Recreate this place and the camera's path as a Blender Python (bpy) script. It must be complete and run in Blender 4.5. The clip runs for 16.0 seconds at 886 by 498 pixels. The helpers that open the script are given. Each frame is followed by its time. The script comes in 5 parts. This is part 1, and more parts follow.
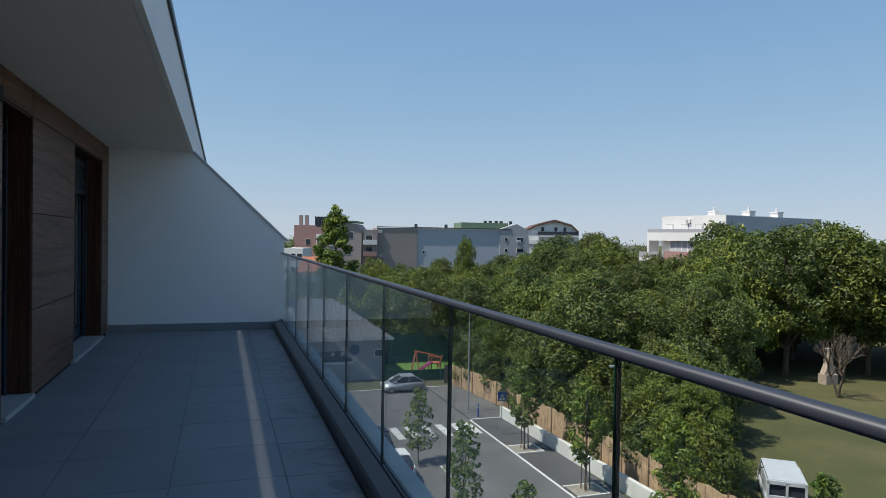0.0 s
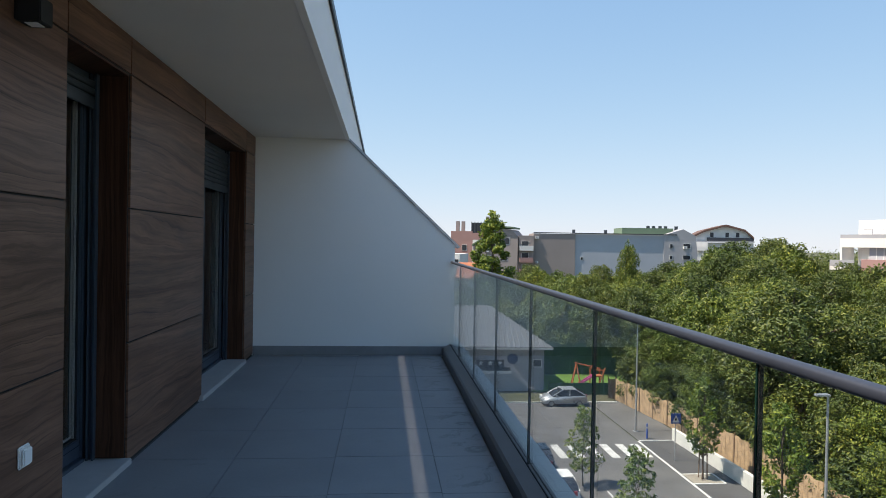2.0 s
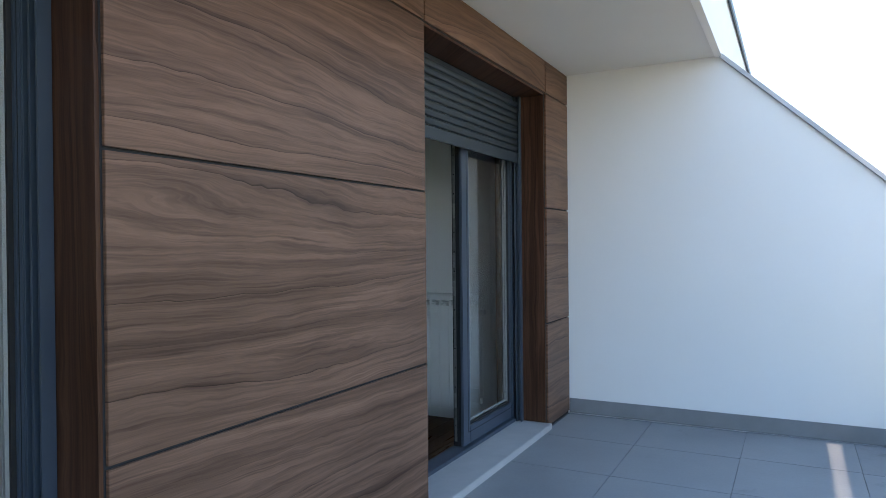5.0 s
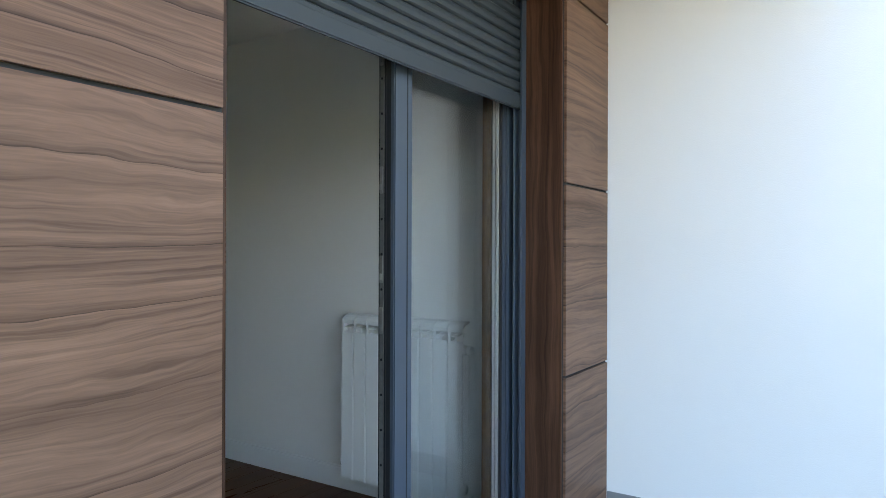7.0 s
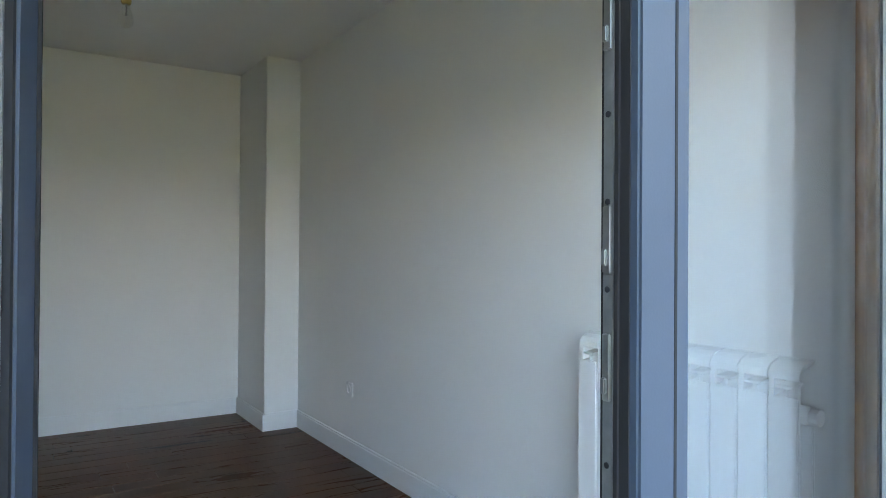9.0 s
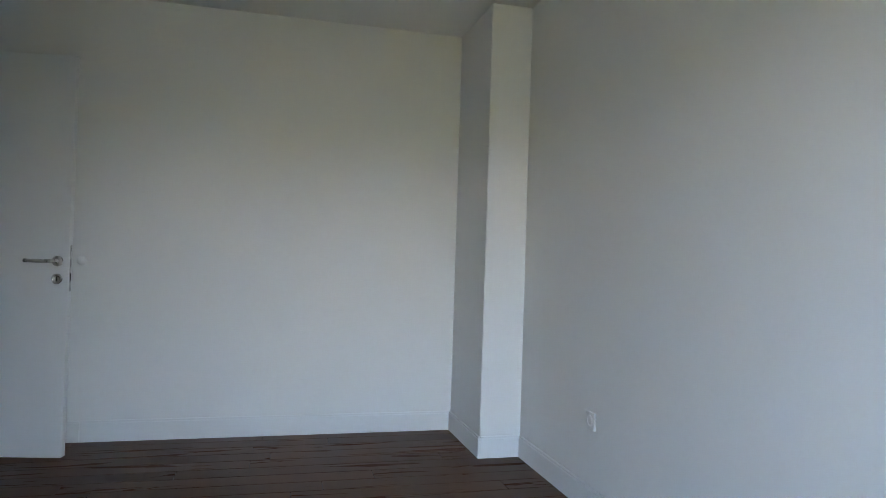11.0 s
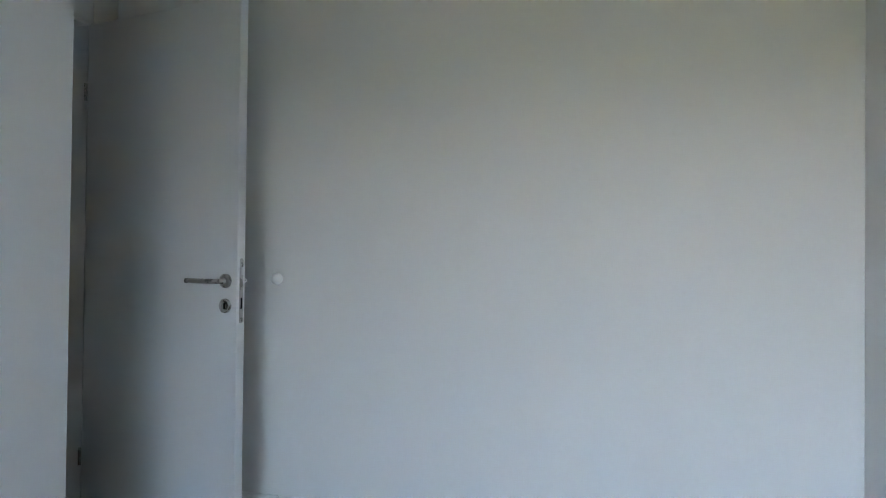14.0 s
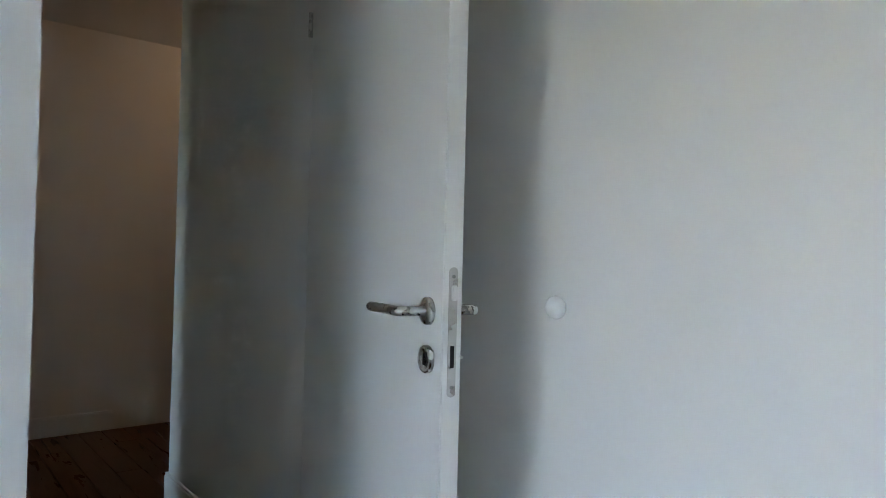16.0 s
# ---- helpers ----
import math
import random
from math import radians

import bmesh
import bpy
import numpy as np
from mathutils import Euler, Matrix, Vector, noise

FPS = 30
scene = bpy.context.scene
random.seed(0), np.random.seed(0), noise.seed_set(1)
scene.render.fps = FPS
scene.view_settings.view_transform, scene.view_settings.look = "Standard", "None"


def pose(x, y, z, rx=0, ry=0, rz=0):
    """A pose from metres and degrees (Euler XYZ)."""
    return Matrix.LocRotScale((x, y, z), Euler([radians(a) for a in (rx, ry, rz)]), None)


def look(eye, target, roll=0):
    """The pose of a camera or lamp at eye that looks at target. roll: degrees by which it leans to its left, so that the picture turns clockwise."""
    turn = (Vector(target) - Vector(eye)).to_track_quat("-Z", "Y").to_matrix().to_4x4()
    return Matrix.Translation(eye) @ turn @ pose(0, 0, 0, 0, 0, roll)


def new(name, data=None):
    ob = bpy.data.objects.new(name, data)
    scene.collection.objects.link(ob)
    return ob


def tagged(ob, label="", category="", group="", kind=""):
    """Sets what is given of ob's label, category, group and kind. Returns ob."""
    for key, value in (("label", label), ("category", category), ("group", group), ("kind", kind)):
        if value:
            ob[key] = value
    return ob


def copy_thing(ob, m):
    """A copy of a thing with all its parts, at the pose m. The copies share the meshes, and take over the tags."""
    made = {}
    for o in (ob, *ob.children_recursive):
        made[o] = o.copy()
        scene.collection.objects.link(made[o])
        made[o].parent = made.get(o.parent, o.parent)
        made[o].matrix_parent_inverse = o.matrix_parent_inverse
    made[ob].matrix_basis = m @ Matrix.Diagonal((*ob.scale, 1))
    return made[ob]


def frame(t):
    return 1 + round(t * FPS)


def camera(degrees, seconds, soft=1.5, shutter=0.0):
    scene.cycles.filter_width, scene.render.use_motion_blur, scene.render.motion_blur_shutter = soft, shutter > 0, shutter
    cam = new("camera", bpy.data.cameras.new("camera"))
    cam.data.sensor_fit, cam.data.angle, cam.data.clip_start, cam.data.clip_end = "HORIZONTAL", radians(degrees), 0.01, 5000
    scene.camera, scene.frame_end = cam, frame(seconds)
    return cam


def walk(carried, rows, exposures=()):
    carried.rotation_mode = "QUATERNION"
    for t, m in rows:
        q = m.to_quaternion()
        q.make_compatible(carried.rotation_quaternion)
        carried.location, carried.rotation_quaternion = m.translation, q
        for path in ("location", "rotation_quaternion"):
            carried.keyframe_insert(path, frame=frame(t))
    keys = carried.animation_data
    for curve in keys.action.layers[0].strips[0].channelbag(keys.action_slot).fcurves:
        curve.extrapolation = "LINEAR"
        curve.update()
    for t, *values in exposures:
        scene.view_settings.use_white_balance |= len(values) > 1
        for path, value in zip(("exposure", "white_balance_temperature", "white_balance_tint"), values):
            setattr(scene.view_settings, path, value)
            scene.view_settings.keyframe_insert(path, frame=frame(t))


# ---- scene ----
cam = camera(66.8, 16.0, soft=0.85)

PATH = [
    (0, (1.41, -9.653, 1.294), (2.034, -7.753, 1.264), 0.9),
    (0.5, (1.413, -9.144, 1.303), (1.901, -7.204, 1.272), 1.1),
    (1, (1.407, -8.632, 1.3), (1.835, -6.679, 1.275), 1.1),
    (1.5, (1.412, -8.088, 1.305), (1.76, -6.118, 1.284), 1.0),
    (2, (1.428, -7.597, 1.286), (1.604, -5.605, 1.266), 1.0),
    (2.5, (1.494, -7.097, 1.25), (1.468, -5.097, 1.234), 0.6),
    (3, (1.503, -6.632, 1.223), (1.216, -4.653, 1.208), 0.4),
    (3.5, (1.487, -6.147, 1.206), (0.968, -4.215, 1.194), 0.5),
    (3.7, (1.491, -5.935, 1.207), (0.874, -4.033, 1.189), 0.5),
    (5.8, (1.275, -3.935, 1.209), (0.302, -2.188, 1.203), -0.2),
    (6, (1.199, -3.733, 1.232), (0.233, -1.982, 1.219), 0.7),
    (6.5, (1.143, -3.321, 1.213), (0.136, -1.593, 1.208), 0.3),
    (7, (1.039, -2.937, 1.186), (-0.059, -1.265, 1.187), 0.2),
    (7.5, (0.891, -2.581, 1.165), (-0.285, -0.964, 1.169), 0.2),
    (8, (0.734, -2.25, 1.179), (-0.609, -0.768, 1.172), -0.1),
    (8.3, (0.608, -2.124, 1.155), (-0.86, -0.765, 1.163), -0.3),
    (8.5, (0.526, -2.047, 1.131), (-1.02, -0.778, 1.141), 0.2),
    (9, (0.32, -1.915, 1.103), (-1.36, -0.831, 1.118), 0.4),
    (9.5, (0.087, -1.782, 1.071), (-1.697, -0.879, 1.081), 0.5),
    (10, (-0.115, -1.721, 1.043), (-1.977, -0.992, 1.047), 0.0),
    (10.2, (-0.224, -1.693, 1.015), (-2.112, -1.032, 1.027), 0.6),
    (12.5, (-1.148, -1.49, 1.001), (-3.131, -1.231, 1.023), 0.4),
    (13, (-1.481, -1.371, 0.994), (-3.48, -1.322, 1.024), 0.2),
    (13.5, (-1.835, -1.372, 0.998), (-3.826, -1.563, 1.028), 0.1),
    (14, (-2.156, -1.275, 1.022), (-4.09, -1.785, 1.047), 0.6),
    (14.5, (-2.516, -1.309, 0.992), (-4.366, -2.067, 1.041), 0.4),
    (15, (-2.862, -1.375, 0.998), (-4.58, -2.4, 1.03), -0.3),
    (15.5, (-3.212, -1.503, 1.012), (-4.762, -2.767, 1.032), -0.0),
    (16, (-3.544, -1.673, 1.026), (-4.81, -3.222, 1.055), 1.4),
]
EXPOSURES = [(0.0, 0.09, 6500, 10), (1.5, 0.48, 7000, 13), (2.5, 0.82, 7200, 16), (3.5, 1.28, 7000, 20), (6.0, 3.10, 8150, 17), (7.0, 3.34, 8250, 17), (8.0, 3.76, 8000, 18), (8.5, 4.22, 7950, 18), (9.0, 4.53, 7850, 19), (10.0, 4.70, 7700, 22), (12.5, 5.08, 7500, 22), (14.5, 5.15, 7350, 21), (16.0, 5.75, 7550, 21)]
walk(cam, [(t, look(eye, target, roll)) for t, eye, target, roll in PATH], EXPOSURES)

# ---- light ----
SUN_UP, SUN_ROUND = 60.6, -92.5          # elevation, bearing clockwise from +y
world = bpy.data.worlds.new("sky")
scene.world = world
world.use_nodes = True
wn = world.node_tree.nodes
sky = wn.new("ShaderNodeTexSky")
sky.sky_type, sky.sun_disc = "NISHITA", False
sky.sun_elevation, sky.sun_rotation = radians(SUN_UP), radians(SUN_ROUND)
sky.air_density, sky.dust_density, sky.ozone_density = 0.9, 0.1, 1.0
sky.altitude = 900.0
# the glare along the skyline is held back evenly, channel by channel
thin_air = [wn.new("ShaderNodeVectorMath") for _ in range(4)]
for node, op in zip(thin_air, ("MULTIPLY", "ADD", "DIVIDE", "MULTIPLY")):
    node.operation = op
thin_air[0].inputs[1].default_value, thin_air[1].inputs[1].default_value = (0.26, 0.40, 0.60), (1, 1, 1)
thin_air[3].inputs[1].default_value = (1.27, 1.98, 3.25)
wlink = world.node_tree.links.new
wlink(sky.outputs[0], thin_air[0].inputs[0])
wlink(thin_air[0].outputs[0], thin_air[1].inputs[0])
wlink(sky.outputs[0], thin_air[2].inputs[0])
wlink(thin_air[1].outputs[0], thin_air[2].inputs[1])
wlink(thin_air[2].outputs[0], thin_air[3].inputs[0])
wlink(thin_air[3].outputs[0], wn["Background"].inputs[0])
wn["Background"].inputs[1].default_value = 0.15
sun = new("sun", bpy.data.lights.new("sun", "SUN"))
sun.data.energy, sun.data.angle, sun.data.color = 5.0, radians(0.5), (1.0, 0.95, 0.87)
to_sun = Vector((math.sin(radians(SUN_ROUND)) * math.cos(radians(SUN_UP)), math.cos(radians(SUN_ROUND)) * math.cos(radians(SUN_UP)), math.sin(radians(SUN_UP))))
sun.matrix_world = look(to_sun * 60, (0, 0, 0))
# the sun clears the roof edge and strikes the top band of the railing glass; an added area lamp stands in for what it
# throws back on to the tiles
glint = new("glint_stand_in", bpy.data.lights.new("glint_stand_in", "AREA"))
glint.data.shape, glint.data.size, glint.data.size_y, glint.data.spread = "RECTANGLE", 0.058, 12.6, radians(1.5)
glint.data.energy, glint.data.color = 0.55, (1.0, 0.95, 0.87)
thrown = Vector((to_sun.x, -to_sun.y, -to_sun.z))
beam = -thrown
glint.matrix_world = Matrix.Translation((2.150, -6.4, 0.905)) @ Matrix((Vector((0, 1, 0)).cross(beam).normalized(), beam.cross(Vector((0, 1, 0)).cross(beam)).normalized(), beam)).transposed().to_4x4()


# ---- materials ----
class Nodes:
    """A short way to write node trees."""

    def __init__(self, name):
        self.m = bpy.data.materials.new(name)
        self.m.use_nodes = True
        self.t = self.m.node_tree
        self.b = self.t.nodes["Principled BSDF"]
        self.out = self.t.nodes["Material Output"]

    def put(self, socket, v):
        if isinstance(v, bpy.types.NodeSocket):
            self.t.links.new(v, socket)
        elif isinstance(v, (tuple, list)) and socket.type == "RGBA":
            socket.default_value = (*v[:3], 1)
        else:
            socket.default_value = v

    def node(self, kind, out=0, op="", **ins):
        n = self.t.nodes.new("ShaderNode" + kind)
        if op:
            n.operation = op
        for k, v in ins.items():
            self.put(n.inputs[int(k[1:]) if k[1:].isdigit() else k.replace("_", " ")], v)
        return n.outputs[out]

    def place(self, scale=(1, 1, 1), rot=(0, 0, 0), world_space=True):
        src = self.node("NewGeometry") if world_space else self.node("TexCoord", 3)
        return self.node("Mapping", Vector=src, Scale=scale, Rotation=rot)

    def noise(self, vec, scale, detail=4.0, rough=0.55, distort=0.0):
        return self.node("TexNoise", 0, Vector=vec, Scale=scale, Detail=detail, Roughness=rough, Distortion=distort)

    def ramp(self, fac, *stops):
        n = self.t.nodes.new("ShaderNodeValToRGB")
        self.put(n.inputs[0], fac)
        e = n.color_ramp.elements
        while len(e) < len(stops):
            e.new(0.5)
        for el, (p, c) in zip(e, stops):
            el.position, el.color = p, (*c, 1) if isinstance(c, tuple) else (c, c, c, 1)
        return n.outputs[0]

    def mix(self, fac, a, b, mode="MIX"):
        n = self.t.nodes.new("ShaderNodeMix")
        n.data_type, n.blend_type = "RGBA", mode
        self.put(n.inputs[0], fac)
        self.put(n.inputs[6], a)
        self.put(n.inputs[7], b)
        return n.outputs[2]

    def maths(self, op, a, b=0.0):
        return self.node("Math", 0, op, _0=a, _1=b)

    def bump(self, h, strength, dist=0.01):
        self.put(self.b.inputs["Normal"], self.node("Bump", 0, Strength=strength, Distance=dist, Height=h))

    def done(self, color=None, rough=None, metal=None):
        for k, v in (("Base Color", color), ("Roughness", rough), ("Metallic", metal)):
            if v is not None:
                self.put(self.b.inputs[k], v)
        return self.m


def plain(name, color, rough=0.5, metal=0.0, vary=0.12, scale=6.0, bump=0.0, fine=80.0, world_space=True, each=0.0):
    """A surface of one colour with stains at a large scale, grain at a small one."""
    k = Nodes(name)
    v = k.place(world_space=world_space)
    big, small = k.noise(v, scale, 5), k.noise(v, fine, 3)
    lo, hi = tuple(c * (1 - vary) for c in color), tuple(min(1, c * (1 + vary)) for c in color)
    c = k.ramp(big, (0.3, lo), (0.7, hi))
    c = k.mix(0.5 * vary, c, k.ramp(small, (0.3, 0.5), (0.7, 1.0)), "MULTIPLY")
    if each:
        c = k.mix(1.0, c, k.ramp(k.node("ObjectInfo", "Random"), (0.0, 1 - each), (1.0, 1.0)), "MULTIPLY")
    if bump:
        k.bump(small, bump, 0.004)
    return k.done(c, k.ramp(big, (0.2, max(0.02, rough - 0.06)), (0.8, min(1, rough + 0.06))), metal)


def walnut(name, light, mid, dark, upright=False, rough=0.36):
    """Walnut laminate: flowing bands that run along y (along z where upright), dark growth lines, fine pores."""
    k = Nodes(name)
    raw = k.place()
    shift = k.maths("MULTIPLY", k.node("ObjectInfo", "Random"), 17.0)
    xyz = k.t.nodes.new("ShaderNodeSeparateXYZ")
    k.put(xyz.inputs[0], raw)
    along, across = (xyz.outputs[2], k.maths("ADD", xyz.outputs[0], xyz.outputs[1])) if upright else (xyz.outputs[1], xyz.outputs[2])
    flat = k.node("CombineXYZ", 0, X=k.maths("MULTIPLY", along, 0.22), Y=k.maths("MULTIPLY", across, 1.3), Z=shift)
    warp = k.noise(flat, 2.1, 2.2, 0.42)
    ripple = k.noise(k.node("CombineXYZ", 0, X=k.maths("MULTIPLY", along, 1.1), Y=k.maths("MULTIPLY", across, 3.0), Z=shift), 3.2, 3, 0.5)
    phase = k.maths("ADD", k.maths("MULTIPLY", across, 13.0), k.maths("ADD", k.maths("MULTIPLY", warp, 3.4), k.maths("MULTIPLY", ripple, 0.6)))
    layer = k.node("CombineXYZ", 0, X=phase, Y=k.maths("MULTIPLY", along, 0.35), Z=shift)
    bands = k.noise(layer, 0.8, 5, 0.6)
    fine = k.noise(k.node("CombineXYZ", 0, X=k.maths("MULTIPLY", phase, 4.0), Y=k.maths("MULTIPLY", along, 1.2), Z=shift), 1.3, 4, 0.6)
    pores = k.noise(k.node("CombineXYZ", 0, X=k.maths("MULTIPLY", phase, 16.0), Y=k.maths("MULTIPLY", along, 9.0), Z=shift), 2.0, 3, 0.6)
    lines = k.maths("FRACT", k.maths("MULTIPLY", phase, 0.55))
    soft = tuple(0.5 * (a + b) for a, b in zip(mid, dark))
    c = k.ramp(bands, (0.26, soft), (0.38, mid), (0.50, light), (0.61, mid), (0.76, soft))
    c = k.mix(k.ramp(fine, (0.48, 0.0), (0.68, 0.6)), c, dark)
    gate = k.ramp(k.noise(layer, 0.45, 2, 0.5), (0.36, 0.0), (0.52, 1.0))
    c = k.mix(k.maths("MULTIPLY", gate, k.ramp(lines, (0.0, 0.85), (0.02, 0.4), (0.14, 0.0))), c, tuple(d * 0.45 for d in dark))
    streak = k.noise(k.node("CombineXYZ", 0, X=k.maths("MULTIPLY", phase, 7.0), Y=k.maths("MULTIPLY", along, 2.2), Z=shift), 1.7, 5, 0.65)
    c = k.mix(0.32, c, k.ramp(streak, (0.34, 0.42), (0.52, 0.95), (0.70, 1.2)), "MULTIPLY")
    tone = k.noise(k.node("CombineXYZ", 0, X=k.maths("MULTIPLY", along, 0.8), Y=k.maths("MULTIPLY", across, 3.4), Z=shift), 1.6, 3, 0.5)
    c = k.mix(0.5, c, k.ramp(tone, (0.34, (0.72, 0.68, 0.66)), (0.66, (1.25, 1.2, 1.18))), "MULTIPLY")
    c = k.mix(0.2, c, k.ramp(pores, (0.35, 0.5), (0.6, 1.0)), "MULTIPLY")
    k.b.inputs["Specular IOR Level"].default_value = 0.1
    k.bump(pores, 0.06, 0.001)
    return k.done(c, k.ramp(bands, (0.3, rough - 0.04), (0.7, rough + 0.06)))


def glassy(name, tint, rough=0.0, ior=1.45):
    k = Nodes(name)
    k.b.inputs["Transmission Weight"].default_value = 1.0
    k.b.inputs["IOR"].default_value = ior
    return k.done(tint, rough)


def pane_glass(name, tint, gloss=0.12):
    """Thin clear pane: see-through with a mirror sheen that grows at a slant."""
    k = Nodes(name)
    slant = k.maths("POWER", k.node("LayerWeight", 1, Blend=0.5), 5.0)
    fres = k.maths("ADD", k.maths("MULTIPLY", slant, 0.9), 0.035)
    clear, shine = k.node("BsdfTransparent", 0, Color=tint), k.node("BsdfGlossy", 0, Color=(1, 1, 1), Roughness=0.0)
    both = k.node("MixShader", 0, _0=fres, _1=clear, _2=shine)
    k.t.links.new(both, k.out.inputs[0])
    return k.m


def leafy(name, dark, light, yellow):
    k = Nodes(name)
    v = k.place()
    tone = k.maths("ADD", k.maths("MULTIPLY", k.node("NewGeometry", "Random Per Island"), 0.6), k.maths("MULTIPLY", k.noise(v, 0.35, 3), 0.5))
    c = k.ramp(tone, (0.2, dark), (0.62, light), (0.92, yellow))
    c = k.mix(1.0, c, k.ramp(k.node("ObjectInfo", "Random"), (0.0, (0.70, 0.80, 0.78)), (0.55, (0.95, 0.97, 0.9)), (1.0, (1.18, 1.12, 0.85))), "MULTIPLY")
    k.put(k.b.inputs["Base Color"], c)
    k.put(k.b.inputs["Roughness"], 0.55)
    see = k.node("BsdfTranslucent", 0, Color=c)
    both = k.node("MixShader", 0, _0=0.2, _1=k.b.outputs[0], _2=see)
    k.t.links.new(both, k.out.inputs[0])
    return k.m


def plaster(name, color, grain=160.0, bump=0.25, rough=0.85, vary=0.03):
    k = Nodes(name)
    v = k.place()
    g, s = k.noise(v, grain, 5, 0.7), k.noise(v, 1.3, 5)
    c = k.ramp(s, (0.3, tuple(x * (1 - vary) for x in color)), (0.7, color))
    k.bump(g, bump, 0.003)
    return k.done(c, rough)


WALNUT = walnut("walnut_panel", (0.200, 0.113, 0.077), (0.140, 0.078, 0.053), (0.052, 0.028, 0.020))
# reveal walnut: redder and about half as bright as the panels, grain upright
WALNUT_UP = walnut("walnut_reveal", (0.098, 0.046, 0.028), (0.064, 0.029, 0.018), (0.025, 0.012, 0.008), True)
BACKING = plain("panel_backing", (0.02, 0.02, 0.022), 0.9)
RENDER_WHITE = plaster("white_render", (0.80, 0.80, 0.79), 220, 0.5, 0.9)
PAINT = plaster("wall_paint", (0.84, 0.835, 0.815), 240, 0.03, 0.6, 0.02)
CEIL_PAINT = plaster("ceiling_paint", (0.86, 0.85, 0.83), 60, 0.05, 0.8, 0.02)
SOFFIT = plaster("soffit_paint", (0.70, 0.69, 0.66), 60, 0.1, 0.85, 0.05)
LACQUER = plain("white_lacquer", (0.83, 0.83, 0.82), 0.32, vary=0.02, scale=2)
ENAMEL = plain("white_enamel", (0.82, 0.82, 0.81), 0.25, vary=0.02, scale=3)
PLASTIC = plain("white_plastic", (0.8, 0.8, 0.79), 0.3, vary=0.02)
ALU = plain("anthracite_aluminium", (0.034, 0.050, 0.072), 0.42, 0.0, 0.08, 4, 0.03, 300)
SHUTTER = plain("shutter_lacquer", (0.017, 0.025, 0.031), 0.5, 0.0, 0.08, 4)
# van white set well darker than the other white paints
VANWHITE = plain("darkened_white_paint", (0.5, 0.51, 0.53), 0.45, 0, 0.15, 2)
RUBBER = plain("black_seal", (0.006, 0.006, 0.007), 0.8)
RAIL = plain("rail_aluminium", (0.030, 0.036, 0.052), 0.5, 0.0, 0.08, 5)
CHANNEL = plain("channel_aluminium", (0.17, 0.17, 0.175), 0.5, 0.4, 0.12, 5)
STEEL = plain("brushed_steel", (0.55, 0.54, 0.52), 0.28, 1.0, 0.08, 30)
ZINC = plain("zinc_hardware", (0.30, 0.31, 0.30), 0.35, 0.9, 0.15, 40)
DARKZINC = plain("dark_zinc", (0.17, 0.18, 0.17), 0.45, 0.6, 0.15, 40)
OAKVENEER = plain("golden_veneer", (0.17, 0.078, 0.03), 0.4, 0, 0.25, 12)
SPACER = plain("spacer_foil", (0.36, 0.36, 0.35), 0.55, 0.3, 0.05, 30)
BRASS = plain("brass", (0.45, 0.32, 0.12), 0.35, 1.0)
STONE = plain("sill_stone", (0.36, 0.36, 0.36), 0.5, 0, 0.08, 10, 0.05, 200)
GLASS = pane_glass("rail_glass", (0.955, 0.98, 0.972))
WINDOW = pane_glass("window_glass", (0.975, 0.985, 0.98))
EDGE = plain("glass_edge", (0.006, 0.035, 0.028), 0.15, 0, 0.2, 20)
FLASHING = plain("dark_flashing", (0.06, 0.07, 0.08), 0.45, 0.5)
CAP = plain("grey_flashing", (0.46, 0.47, 0.49), 0.5, 0.1)
ROOFING = plain("roof_sheet", (0.10, 0.10, 0.11), 0.5, 0.3)


def tile_material():
    k = Nodes("grey_porcelain")
    v = k.place()
    n, s = k.noise(v, 2.0, 6, 0.6), k.noise(v, 60, 5, 0.7)
    c = k.ramp(n, (0.3, (0.205, 0.21, 0.222)), (0.7, (0.262, 0.267, 0.275)))
    c = k.mix(0.15, c, k.ramp(s, (0.35, 0.6), (0.6, 1.0)), "MULTIPLY")
    stain = k.noise(v, 3.3, 7, 0.7, 0.5)
    c = k.mix(k.ramp(stain, (0.62, 0.0), (0.72, 0.35)), c, (0.10, 0.10, 0.10))
    side = k.t.nodes.new("ShaderNodeSeparateXYZ")
    k.put(side.inputs[0], v)
    near_glass = k.node("MapRange", 0, Value=side.outputs[0], From_Min=1.72, From_Max=1.95, To_Min=0.0, To_Max=1.0)
    smudge = k.ramp(k.noise(v, 4.6, 8, 0.72, 0.9), (0.53, 0.0), (0.60, 0.5), (0.66, 0.15), (0.75, 0.6))
    c = k.mix(k.maths("MULTIPLY", near_glass, smudge), c, (0.055, 0.056, 0.06))
    c = k.mix(1.0, c, k.ramp(k.node("ObjectInfo", "Random"), (0.0, 0.92), (1.0, 1.0)), "MULTIPLY")
    k.b.inputs["Specular IOR Level"].default_value = 0.25
    k.bump(s, 0.08, 0.002)
    return k.done(c, k.ramp(n, (0.3, 0.5), (0.7, 0.62)))


